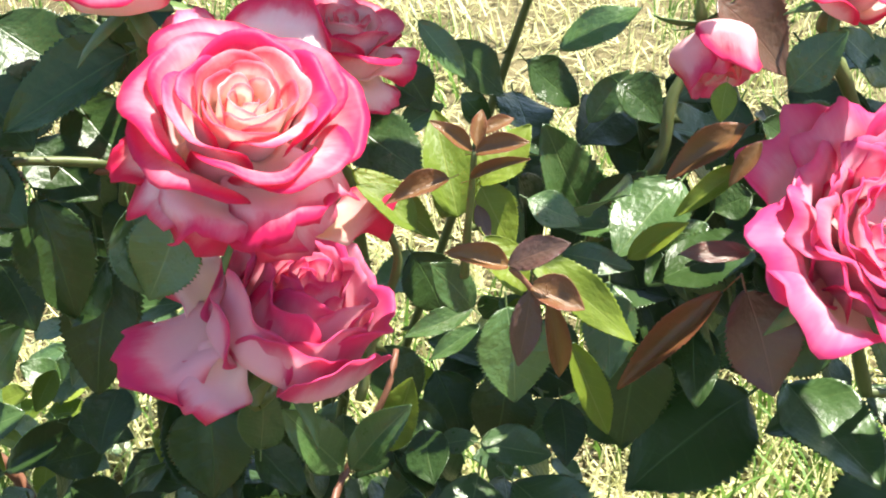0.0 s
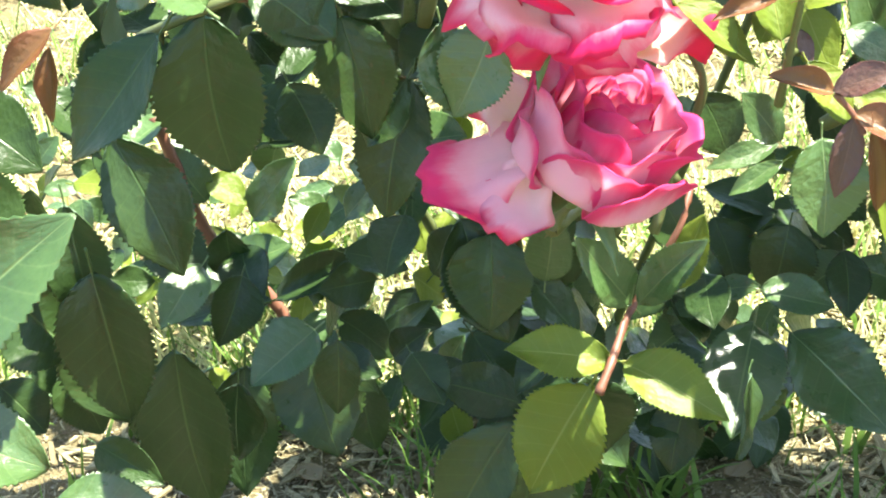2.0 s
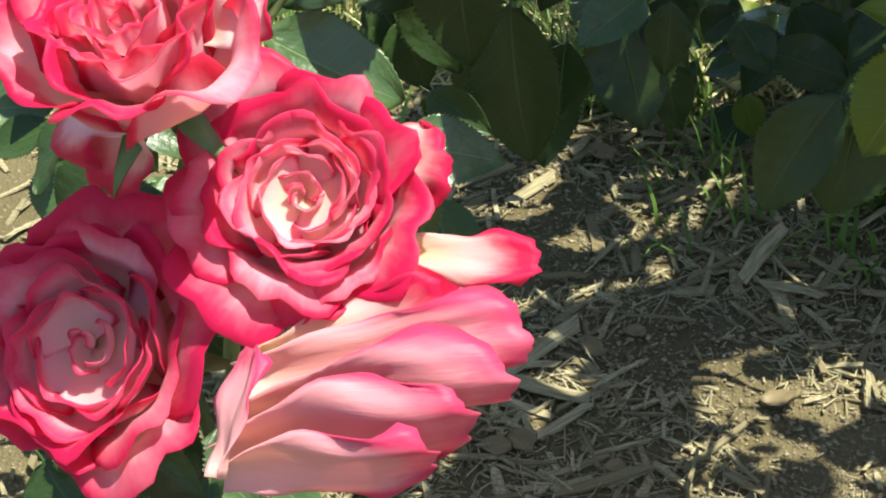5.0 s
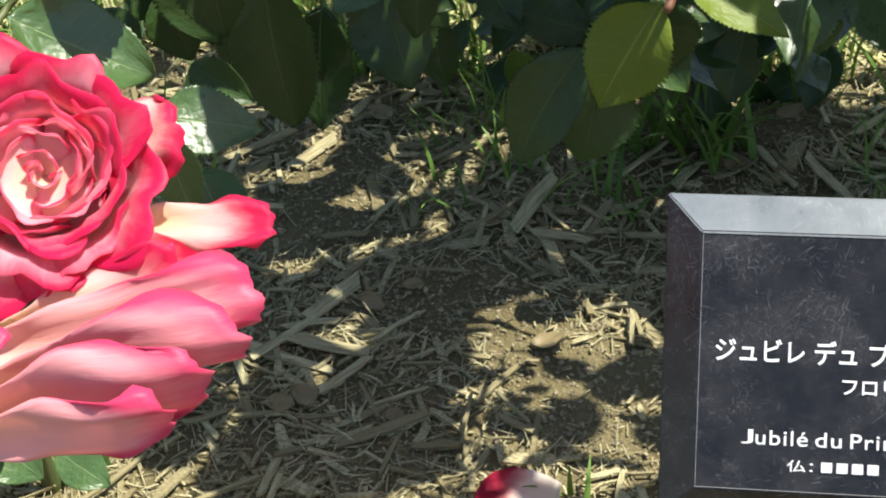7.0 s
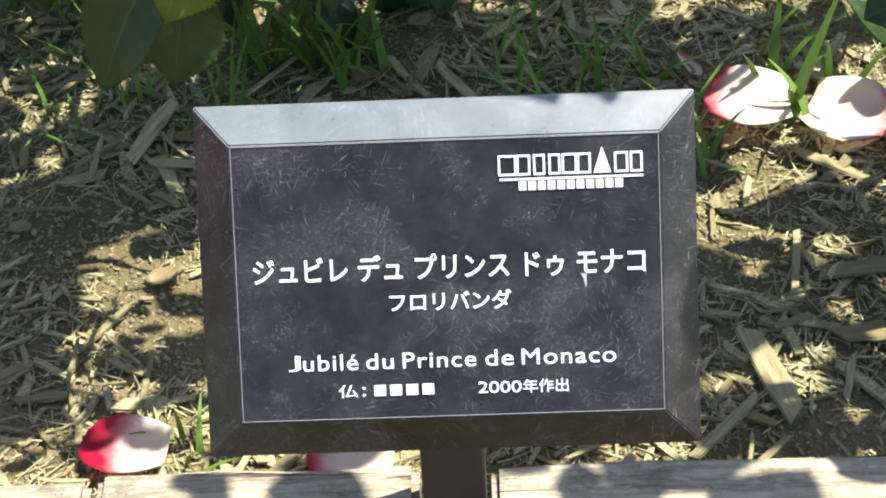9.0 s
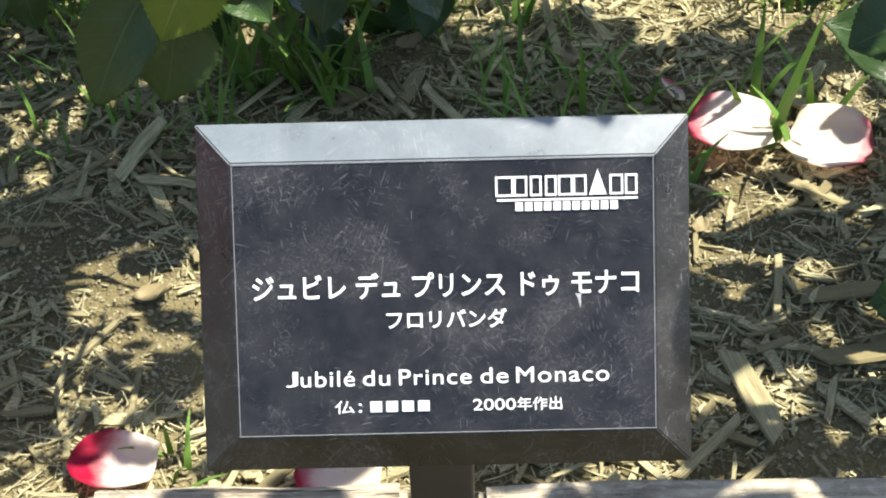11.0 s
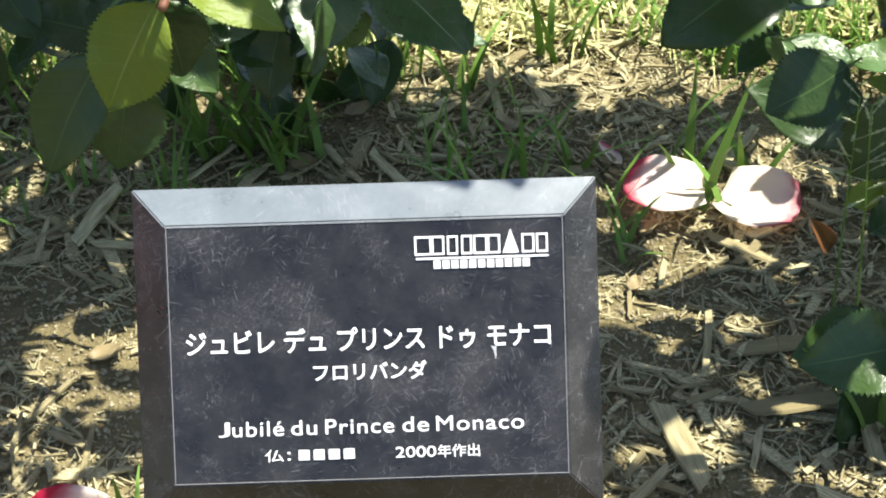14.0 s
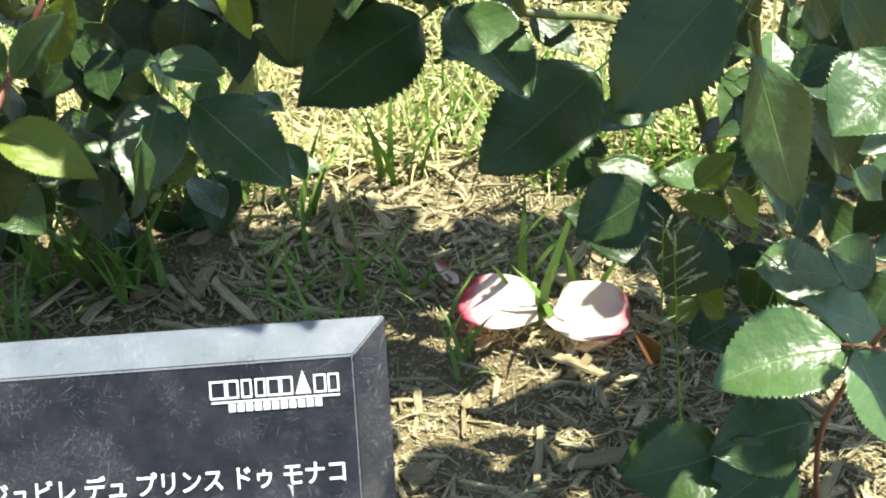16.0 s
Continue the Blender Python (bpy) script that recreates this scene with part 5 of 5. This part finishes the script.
leaf(bush_main, (-0.267, 0.479, 0.118), (-0.225, 0.479, 0.159), 0.022, "green")
leaf(bush_main, (-0.267, 0.435, 0.129), (-0.260, 0.418, 0.080), 0.033, "dark")
leaf(bush_main, (-0.153, 0.287, 0.203), (-0.194, 0.261, 0.138), 0.046, "dark")
leaf(bush_main, (-0.166, 0.339, 0.290), (-0.167, 0.313, 0.244), 0.048, "dark")
leaf(bush_main, (-0.151, 0.322, 0.190), (-0.200, 0.313, 0.212), 0.034, "dark")
leaf(bush_main, (-0.213, 0.435, 0.136), (-0.199, 0.435, 0.161), 0.018, "green")
leaf(bush_main, (-0.245, 0.435, 0.143), (-0.223, 0.435, 0.165), 0.025, "dark")
leaf(bush_main, (-0.184, 0.365, 0.210), (-0.154, 0.348, 0.178), 0.039, "dark")
leaf(bush_main, (-0.121, 0.313, 0.192), (-0.093, 0.296, 0.169), 0.034, "dark")
leaf(bush_main, (-0.091, 0.365, 0.165), (-0.059, 0.348, 0.152), 0.036, "dark")
leaf(bush_main, (-0.389, 0.487, 0.151), (-0.364, 0.487, 0.165), 0.023, "green")
leaf(bush_main, (-0.283, 0.452, 0.164), (-0.248, 0.452, 0.132), 0.032, "dark")
leaf(bush_main, (-0.215, 0.435, 0.206), (-0.191, 0.435, 0.241), 0.031, "dark")
leaf(bush_near, (-0.413, 0.154, 0.323), (-0.333, 0.178, 0.394), 0.060, "green", 0, (0.43, -0.39, 0.82))
leaf(bush_near, (-0.417, 0.138, 0.316), (-0.356, 0.154, 0.272), 0.050, "green", 0, (0.20, -0.50, 0.84))
leaf(bush_near, (-0.417, 0.146, 0.320), (-0.440, 0.154, 0.368), 0.036, "green")
leaf(bush_near, (-0.375, 0.186, 0.223), (-0.318, 0.194, 0.213), 0.041, "green", 0, (0.30, -0.45, 0.84))
leaf(bush_near, (-0.370, 0.170, 0.231), (-0.360, 0.170, 0.165), 0.031, "green")
leaf(bush_near, (-0.397, 0.242, 0.311), (-0.367, 0.242, 0.276), 0.054, "dark")
leaf(bush_near, (-0.418, 0.210, 0.368), (-0.440, 0.210, 0.382), 0.032, "dark")
leaf(bush_near, (-0.452, 0.130, 0.018), (-0.426, 0.114, -0.007), 0.028, "green")
cane(bush_near, [(-0.422, 0.130, 0.315), (-0.413, 0.146, 0.323), (-0.393, 0.154, 0.345)], 0.0022, 0.0016, CANE, 0)
leaf(bush_side, (0.292, 0.191, 0.323), (0.323, 0.174, 0.237), 0.044, "green")
leaf(bush_side, (0.350, 0.131, 0.352), (0.306, 0.106, 0.330), 0.048, "green", 0, SUNNY)
leaf(bush_side, (0.344, 0.142, 0.169), (0.272, 0.132, 0.165), 0.056, "green", 0, SUNNY)
leaf(bush_side, (0.343, 0.127, 0.181), (0.366, 0.086, 0.150), 0.044, "green", 0, SUNNY)
leaf(bush_side, (0.393, 0.212, 0.117), (0.343, 0.215, 0.148), 0.038, "green", 0, SUNNY)
leaf(bush_side, (0.270, 0.285, 0.184), (0.235, 0.287, 0.199), 0.021, "green", 0, SUNNY)
leaf(bush_main, (0.026, 0.383, 0.254), (0.027, 0.352, 0.230), 0.026, "dark")
leaf(bush_side, (0.294, 0.313, 0.120), (0.221, 0.304, 0.154), 0.058, "dark")
leaf(bush_side, (0.297, 0.200, 0.042), (0.237, 0.192, 0.042), 0.052, "dark")
leaf(bush_side, (0.344, 0.171, 0.090), (0.283, 0.158, 0.084), 0.054, "dark")
leaf(bush_side, (0.287, 0.235, 0.341), (0.226, 0.218, 0.277), 0.064, "dark")
leaf(bush_side, (0.248, 0.379, 0.206), (0.170, 0.340, 0.163), 0.068, "dark")
leaf(bush_side, (0.266, 0.392, 0.125), (0.256, 0.392, 0.108), 0.034, "green")
leaf(bush_side, (0.355, 0.209, 0.242), (0.328, 0.200, 0.289), 0.034, "dark")
leaf(bush_side, (0.352, 0.191, 0.250), (0.371, 0.191, 0.230), 0.019, "green")
leaf(bush_side, (0.318, 0.209, 0.298), (0.342, 0.209, 0.313), 0.024, "dark")
leaf(bush_side, (0.277, 0.365, 0.124), (0.253, 0.365, 0.146), 0.033, "green")
leaf(bush_side, (0.305, 0.261, 0.309), (0.260, 0.261, 0.339), 0.046, "dark")
leaf(bush_side, (0.323, 0.174, 0.344), (0.308, 0.174, 0.375), 0.033, "green")
leaf(bush_side, (0.343, 0.157, 0.343), (0.322, 0.157, 0.378), 0.033, "dark")
leaf(bush_side, (0.385, 0.218, 0.159), (0.356, 0.218, 0.178), 0.036, "dark")
leaf(bush_side, (0.300, 0.287, 0.095), (0.323, 0.287, 0.074), 0.022, "young")
leaf(bush_side, (0.283, 0.287, 0.078), (0.304, 0.287, 0.090), 0.018, "young")
leaf(bush_side, (0.334, 0.278, 0.090), (0.358, 0.278, 0.097), 0.022, "young")
leaf(bush_side, (0.313, 0.287, 0.103), (0.278, 0.287, 0.101), 0.014, "young")
leaf(bush_side, (0.296, 0.296, 0.171), (0.318, 0.296, 0.194), 0.021, "young")
leaf(bush_side, (0.318, 0.296, 0.148), (0.286, 0.296, 0.164), 0.017, "young")
leaf(bush_side, (0.284, 0.313, 0.017), (0.270, 0.313, 0.044), 0.014, "bronze")
leaf(bush_side, (0.334, 0.287, 0.145), (0.314, 0.287, 0.176), 0.017, "young")
cane(bush_side, [(0.355, 0.122, 0.184), (0.341, 0.148, 0.166), (0.337, 0.174, 0.133)], 0.0018, 0.0012, CANE_RED, 0)
cane(bush_side, [(0.356, 0.174, 0.014), (0.351, 0.174, 0.080), (0.355, 0.130, 0.185), (0.368, 0.130, 0.199)], 0.002, 0.0014, CANE_RED, 0)
fallen_petal(0.186, 0.380, 84, 0.055, 1, 0, 0.003, None, 1.1)
fallen_petal(0.250, 0.368, -120, 0.054, 2, 6, 0.002, None, 1.1)
fallen_petal(-0.182, 0.116, 84, 0.048, 3, -4, 0.0, PETAL_CRIMSON, 0.80)
fallen_petal(-0.060, 0.103, 85, 0.046, 4, 0)
fallen_petal(0.153, 0.430, 10, 0.022, 5, 40)
leaf(bush_near, (-0.334, 0.210, 0.468), (-0.359, 0.194, 0.448), 0.015, "bronze")
leaf(bush_near, (-0.337, 0.210, 0.460), (-0.342, 0.202, 0.426), 0.011, "bronze")
foliage(bush_main, 35, (-0.44, -0.08), (0.32, 0.54), (0.26, 0.44), (0.040, 0.052), ("dark", "dark", "green"), 42)
foliage(bush_near, 84, (-0.34, 0.0), (0.29, 0.44), (0.09, 0.26), (0.034, 0.054), ("dark", "dark", "green"), 45, lambda p: p.z > 0.43 - 0.74 * p.y)
# Unseen crown leaves, added above the view to shade the ground behind.
foliage(bush_main, 75, (-0.22, 0.18), (0.58, 0.78), (0.60, 0.74), (0.060, 0.080), ("dark", "green"), 58)
foliage(bush_main, 24, (-0.28, -0.04), (0.46, 0.56), (0.05, 0.30), (0.045, 0.060), ("dark", "green"), 51, lambda p: p.z > 0.43 - 0.74 * p.y)
foliage(bush_main, 60, (-0.46, 0.06), (0.47, 0.60), (0.03, 0.26), (0.022, 0.036), ("green", "green", "young"), 57)
foliage(bush_side, 60, (0.0, 0.26), (0.40, 0.50), (0.20, 0.42), (0.040, 0.056), ("dark", "dark", "green"), 49)
foliage(bush_main, 46, (-0.46, -0.17), (0.40, 0.50), (0.33, 0.47), (0.045, 0.060), ("dark",), 48)
# These three blocks hang out of sight, added only to shade the mulch.
foliage(bush_main, 66, (0.04, 0.28), (0.42, 0.64), (0.58, 0.72), (0.064, 0.082), ("dark", "green"), 46)
foliage(bush_side, 26, (0.13, 0.34), (0.16, 0.38), (0.60, 0.70), (0.050, 0.070), ("dark", "green"), 56, lambda p: p.x < 0.19 or p.y < 0.24)
foliage(bush_side, 120, (0.28, 0.66), (0.16, 0.62), (0.58, 0.72), (0.066, 0.088), ("dark", "green"), 47, lambda p: not (0.40 < p.x < 0.57 and 0.44 < p.y < 0.53) and not (0.34 < p.x < 0.43 and 0.33 < p.y < 0.42) and not (0.44 < p.x < 0.58 and 0.16 < p.y < 0.27))
foliage(bush_side, 115, (0.02, 0.42), (0.30, 0.56), (0.31, 0.42), (0.046, 0.062), ("dark", "green"), 52, lambda p: p.x < 0.27)
# Five unseen blocks, added to shade the boards and the ground round the sign.
foliage(bush_side, 16, (0.16, 0.36), (0.10, 0.20), (0.60, 0.70), (0.034, 0.050), ("dark", "green"), 55)
foliage(bush_side, 24, (0.20, 0.42), (0.50, 0.64), (0.60, 0.72), (0.060, 0.080), ("dark", "green"), 59)
foliage(bush_side, 26, (0.20, 0.50), (0.50, 0.61), (0.58, 0.70), (0.055, 0.075), ("dark", "green"), 64)
foliage(bush_side, 20, (0.38, 0.52), (0.08, 0.26), (0.38, 0.50), (0.050, 0.070), ("dark", "green"), 60)
foliage(bush_side, 22, (0.28, 0.50), (0.05, 0.15), (0.58, 0.68), (0.050, 0.070), ("dark", "green"), 65)
foliage(bush_main, 34, (-0.26, 0.02), (0.45, 0.56), (0.02, 0.16), (0.040, 0.056), ("dark",), 61, lambda p: p.z > 0.43 - 0.80 * p.y)
# Unseen leaves, added to shade the ground left of the sign.
foliage(bush_main, 28, (-0.26, 0.02), (0.36, 0.46), (0.58, 0.66), (0.050, 0.070), ("dark", "green"), 62)
foliage(bush_main, 60, (-0.62, -0.24), (0.62, 0.84), (0.02, 0.13), (0.022, 0.040), ("green", "green", "young"), 68, None, 0.85)
# Two more unseen blocks, added to cut sun patches on the soil.
foliage(bush_main, 22, (-0.20, -0.06), (0.36, 0.49), (0.60, 0.68), (0.050, 0.070), ("dark", "green"), 66)
foliage(bush_side, 14, (0.08, 0.22), (0.50, 0.60), (0.60, 0.70), (0.050, 0.070), ("dark", "green"), 67)
foliage(bush_main, 70, (-0.54, -0.20), (0.50, 0.72), (0.03, 0.28), (0.024, 0.040), ("green", "green", "young", "dark"), 63)
# Unseen high leaves, added for shade on the mulch at the left.
foliage(bush_main, 34, (-0.16, 0.08), (0.285, 0.42), (0.60, 0.68), (0.060, 0.078), ("dark", "green"), 53)
foliage(bush_side, 120, (0.27, 0.58), (0.24, 0.52), (0.04, 0.30), (0.036, 0.055), ("dark", "dark", "green"), 43)
foliage(bush_near, 70, (-0.60, -0.36), (0.02, 0.26), (0.06, 0.30), (0.036, 0.055), ("dark", "green"), 44, lambda p: p.x < -0.44 or (p.y > 0.19 and p.z < 0.24))
grass_tuft(0.209, 0.412, 4, 0.1, 0.007, 1, "tuft of broad green grass blades growing through the mulch")
grass_tuft(0.204, 0.374, 3, 0.105, 0.009, 26, "few broad pale green grass blades beside the shed petals")
grass_tuft(0.087, 0.427, 5, 0.07, 0.005, 2, "tuft of broad green grass blades growing through the mulch")
grass_tuft(-0.084, 0.446, 13, 0.1, 0.007, 3, "tuft of broad green grass blades growing through the mulch")
grass_tuft(-0.133, 0.450, 12, 0.09, 0.006, 4, "tuft of broad green grass blades growing through the mulch")
grass_tuft(-0.109, 0.462, 9, 0.1, 0.007, 21, "tuft of broad green grass blades growing through the mulch")
grass_tuft(-0.056, 0.451, 7, 0.07, 0.006, 22, "tuft of broad green grass blades growing through the mulch")
grass_tuft(0.138, 0.417, 5, 0.06, 0.006, 23, "tuft of broad green grass blades growing through the mulch")
grass_tuft(0.154, 0.330, 5, 0.05, 0.005, 24, "tuft of broad green grass blades growing through the mulch")
grass_tuft(0.247, 0.409, 4, 0.07, 0.007, 25, "tuft of broad green grass blades growing through the mulch")
grass_tuft(-0.149, 0.110, 5, 0.05, 0.004, 5, "tuft of broad green grass blades growing through the mulch")
grass_tuft(-0.078, 0.436, 6, 0.06, 0.005, 6, "tuft of broad green grass blades growing through the mulch")
grass_tuft(-0.240, 0.469, 2, 0.07, 0.006, 7, "tuft of broad green grass blades growing through the mulch")
grass_tuft(-0.467, 0.536, 2, 0.05, 0.005, 8, "tuft of broad green grass blades growing through the mulch")
grass_tuft(0.001, 0.510, 6, 0.09, 0.006, 9, "tuft of broad green grass blades growing through the mulch")
grass_tuft(0.121, 0.577, 7, 0.1, 0.007, 10, "tuft of broad green grass blades growing through the mulch")
grass_tuft(0.061, 0.520, 5, 0.1, 0.006, 11, "tuft of broad green grass blades growing through the mulch")
grass_tuft(0.283, 0.170, 4, 0.08, 0.007, 12, "tuft of broad green grass blades growing through the mulch")
leaf(bush_side, (0.105, 0.435, 0.337), (0.077, 0.418, 0.296), 0.043, "dark")
leaf(bush_side, (0.112, 0.435, 0.315), (0.120, 0.418, 0.264), 0.044, "dark")
leaf(bush_side, (0.092, 0.452, 0.284), (0.090, 0.435, 0.239), 0.041, "dark")
leaf(bush_main, (0.030, 0.400, 0.240), (0.003, 0.392, 0.221), 0.030, "green")
leaf(bush_main, (-0.003, 0.400, 0.261), (-0.014, 0.383, 0.220), 0.040, "dark")
leaf(bush_main, (-0.045, 0.418, 0.256), (-0.030, 0.400, 0.217), 0.037, "dark")
leaf(bush_main, (-0.056, 0.383, 0.247), (-0.070, 0.365, 0.215), 0.036, "green")
leaf(bush_side, (0.120, 0.435, 0.365), (0.144, 0.435, 0.324), 0.040, "dark")
leaf(bush_main, (-0.236, 0.348, 0.412), (-0.227, 0.331, 0.370), 0.036, "dark")
leaf(bush_main, (-0.219, 0.365, 0.380), (-0.217, 0.348, 0.312), 0.042, "dark")
leaf(bush_main, (-0.273, 0.365, 0.369), (-0.255, 0.348, 0.335), 0.034, "dark")
leaf(bush_main, (0.011, 0.400, 0.294), (0.039, 0.392, 0.268), 0.029, "dark")
leaf(bush_main, (0.045, 0.418, 0.312), (0.069, 0.400, 0.291), 0.029, "dark")
leaf(bush_main, (-0.059, 0.365, 0.405), (-0.076, 0.365, 0.425), 0.023, "dark")
leaf(bush_main, (-0.022, 0.435, 0.423), (-0.004, 0.435, 0.402), 0.019, "green")
leaf(bush_side, (0.129, 0.348, 0.434), (0.153, 0.348, 0.415), 0.026, "dark")
leaf(bush_side, (0.122, 0.331, 0.402), (0.103, 0.331, 0.394), 0.023, "dark")
leaf(bush_side, (0.295, 0.174, 0.066), (0.234, 0.165, 0.062), 0.050, "dark")
leaf(bush_side, (0.328, 0.157, 0.080), (0.283, 0.148, 0.047), 0.056, "dark")
leaf(bush_side, (0.287, 0.148, 0.009), (0.325, 0.139, 0.053), 0.051, "dark")
leaf(bush_side, (0.261, 0.174, 0.026), (0.294, 0.165, -0.010), 0.042, "dark")
leaf(bush_side, (0.261, 0.261, 0.197), (0.216, 0.252, 0.174), 0.049, "dark")
leaf(bush_side, (0.294, 0.261, 0.167), (0.271, 0.244, 0.128), 0.050, "dark")
leaf(bush_side, (-0.143, 0.296, 0.190), (-0.157, 0.278, 0.125), 0.055, "dark")
leaf(bush_side, (-0.113, 0.261, 0.252), (-0.103, 0.252, 0.206), 0.041, "dark")
leaf(bush_main, (-0.229, 0.287, 0.527), (-0.188, 0.278, 0.504), 0.039, "dark")
leaf(bush_main, (-0.179, 0.287, 0.521), (-0.216, 0.278, 0.500), 0.034, "dark")
leaf(bush_main, (-0.239, 0.278, 0.503), (-0.214, 0.261, 0.476), 0.039, "dark")
leaf(bush_main, (-0.199, 0.287, 0.490), (-0.176, 0.270, 0.465), 0.034, "dark")
leaf(bush_main, (-0.228, 0.304, 0.461), (-0.195, 0.287, 0.438), 0.036, "dark")
leaf(bush_main, (-0.260, 0.304, 0.463), (-0.238, 0.296, 0.436), 0.033, "dark")
leaf(bush_main, (-0.177, 0.313, 0.487), (-0.186, 0.313, 0.518), 0.032, "dark")
leaf(bush_main, (-0.179, 0.322, 0.421), (-0.203, 0.313, 0.395), 0.031, "dark")
leaf(bush_main, (-0.052, 0.348, 0.476), (-0.037, 0.348, 0.449), 0.023, "dark")
leaf(bush_main, (-0.027, 0.365, 0.478), (0.001, 0.365, 0.449), 0.026, "dark")
leaf(bush_main, (0.013, 0.383, 0.460), (0.039, 0.383, 0.434), 0.027, "dark")
leaf(bush_side, (0.101, 0.400, 0.405), (0.073, 0.392, 0.376), 0.031, "dark")
leaf(bush_main, (0.032, 0.409, 0.381), (0.056, 0.400, 0.342), 0.035, "dark")
leaf(bush_main, (0.006, 0.418, 0.336), (0.031, 0.409, 0.299), 0.036, "dark")
leaf(bush_main, (-0.054, 0.400, 0.344), (-0.037, 0.392, 0.308), 0.035, "dark")
leaf(bush_main, (-0.076, 0.392, 0.288), (-0.055, 0.383, 0.255), 0.036, "dark")
leaf(bush_main, (-0.464, 0.348, 0.368), (-0.410, 0.339, 0.332), 0.048, "dark")
leaf(bush_main, (-0.472, 0.357, 0.319), (-0.434, 0.348, 0.277), 0.046, "dark")
leaf(bush_main, (-0.424, 0.331, 0.392), (-0.450, 0.331, 0.360), 0.037, "dark")
leaf(bush_main, (-0.476, 0.313, 0.286), (-0.443, 0.304, 0.251), 0.042, "dark")
seed_grass(0.288, 0.240, 0.2, 1)
seed_grass(0.318, 0.250, 0.22, 2)
seed_grass(0.280, 0.270, 0.19, 3)
leaf(bush_main, (-0.374, 0.278, 0.276), (-0.358, 0.261, 0.216), 0.054, "dark")
leaf(bush_main, (-0.331, 0.278, 0.255), (-0.322, 0.261, 0.156), 0.052, "dark")
leaf(bush_main, (-0.409, 0.313, 0.218), (-0.393, 0.304, 0.176), 0.035, "dark")
leaf(bush_main, (-0.430, 0.331, 0.225), (-0.408, 0.322, 0.190), 0.036, "dark")
leaf(bush_main, (-0.462, 0.331, 0.193), (-0.435, 0.322, 0.165), 0.037, "dark")
leaf(bush_main, (-0.305, 0.296, 0.221), (-0.309, 0.287, 0.175), 0.037, "dark")
leaf(bush_main, (-0.367, 0.322, 0.201), (-0.362, 0.313, 0.153), 0.033, "dark")
leaf(bush_near, (-0.533, 0.066, 0.124), (-0.503, 0.050, 0.071), 0.049, "dark")
leaf(bush_near, (-0.470, 0.074, 0.105), (-0.510, 0.066, 0.043), 0.046, "dark")
leaf(bush_near, (-0.547, 0.050, 0.098), (-0.521, 0.034, 0.067), 0.046, "dark")
leaf(bush_near, (-0.468, 0.074, 0.082), (-0.437, 0.066, 0.062), 0.033, "green")
leaf(bush_near, (-0.433, 0.082, 0.069), (-0.403, 0.074, 0.049), 0.026, "green")
leaf(bush_main, (-0.169, 0.235, 0.457), (-0.160, 0.226, 0.415), 0.030, "green")
leaf(bush_main, (-0.195, 0.287, 0.407), (-0.216, 0.278, 0.375), 0.030, "dark")
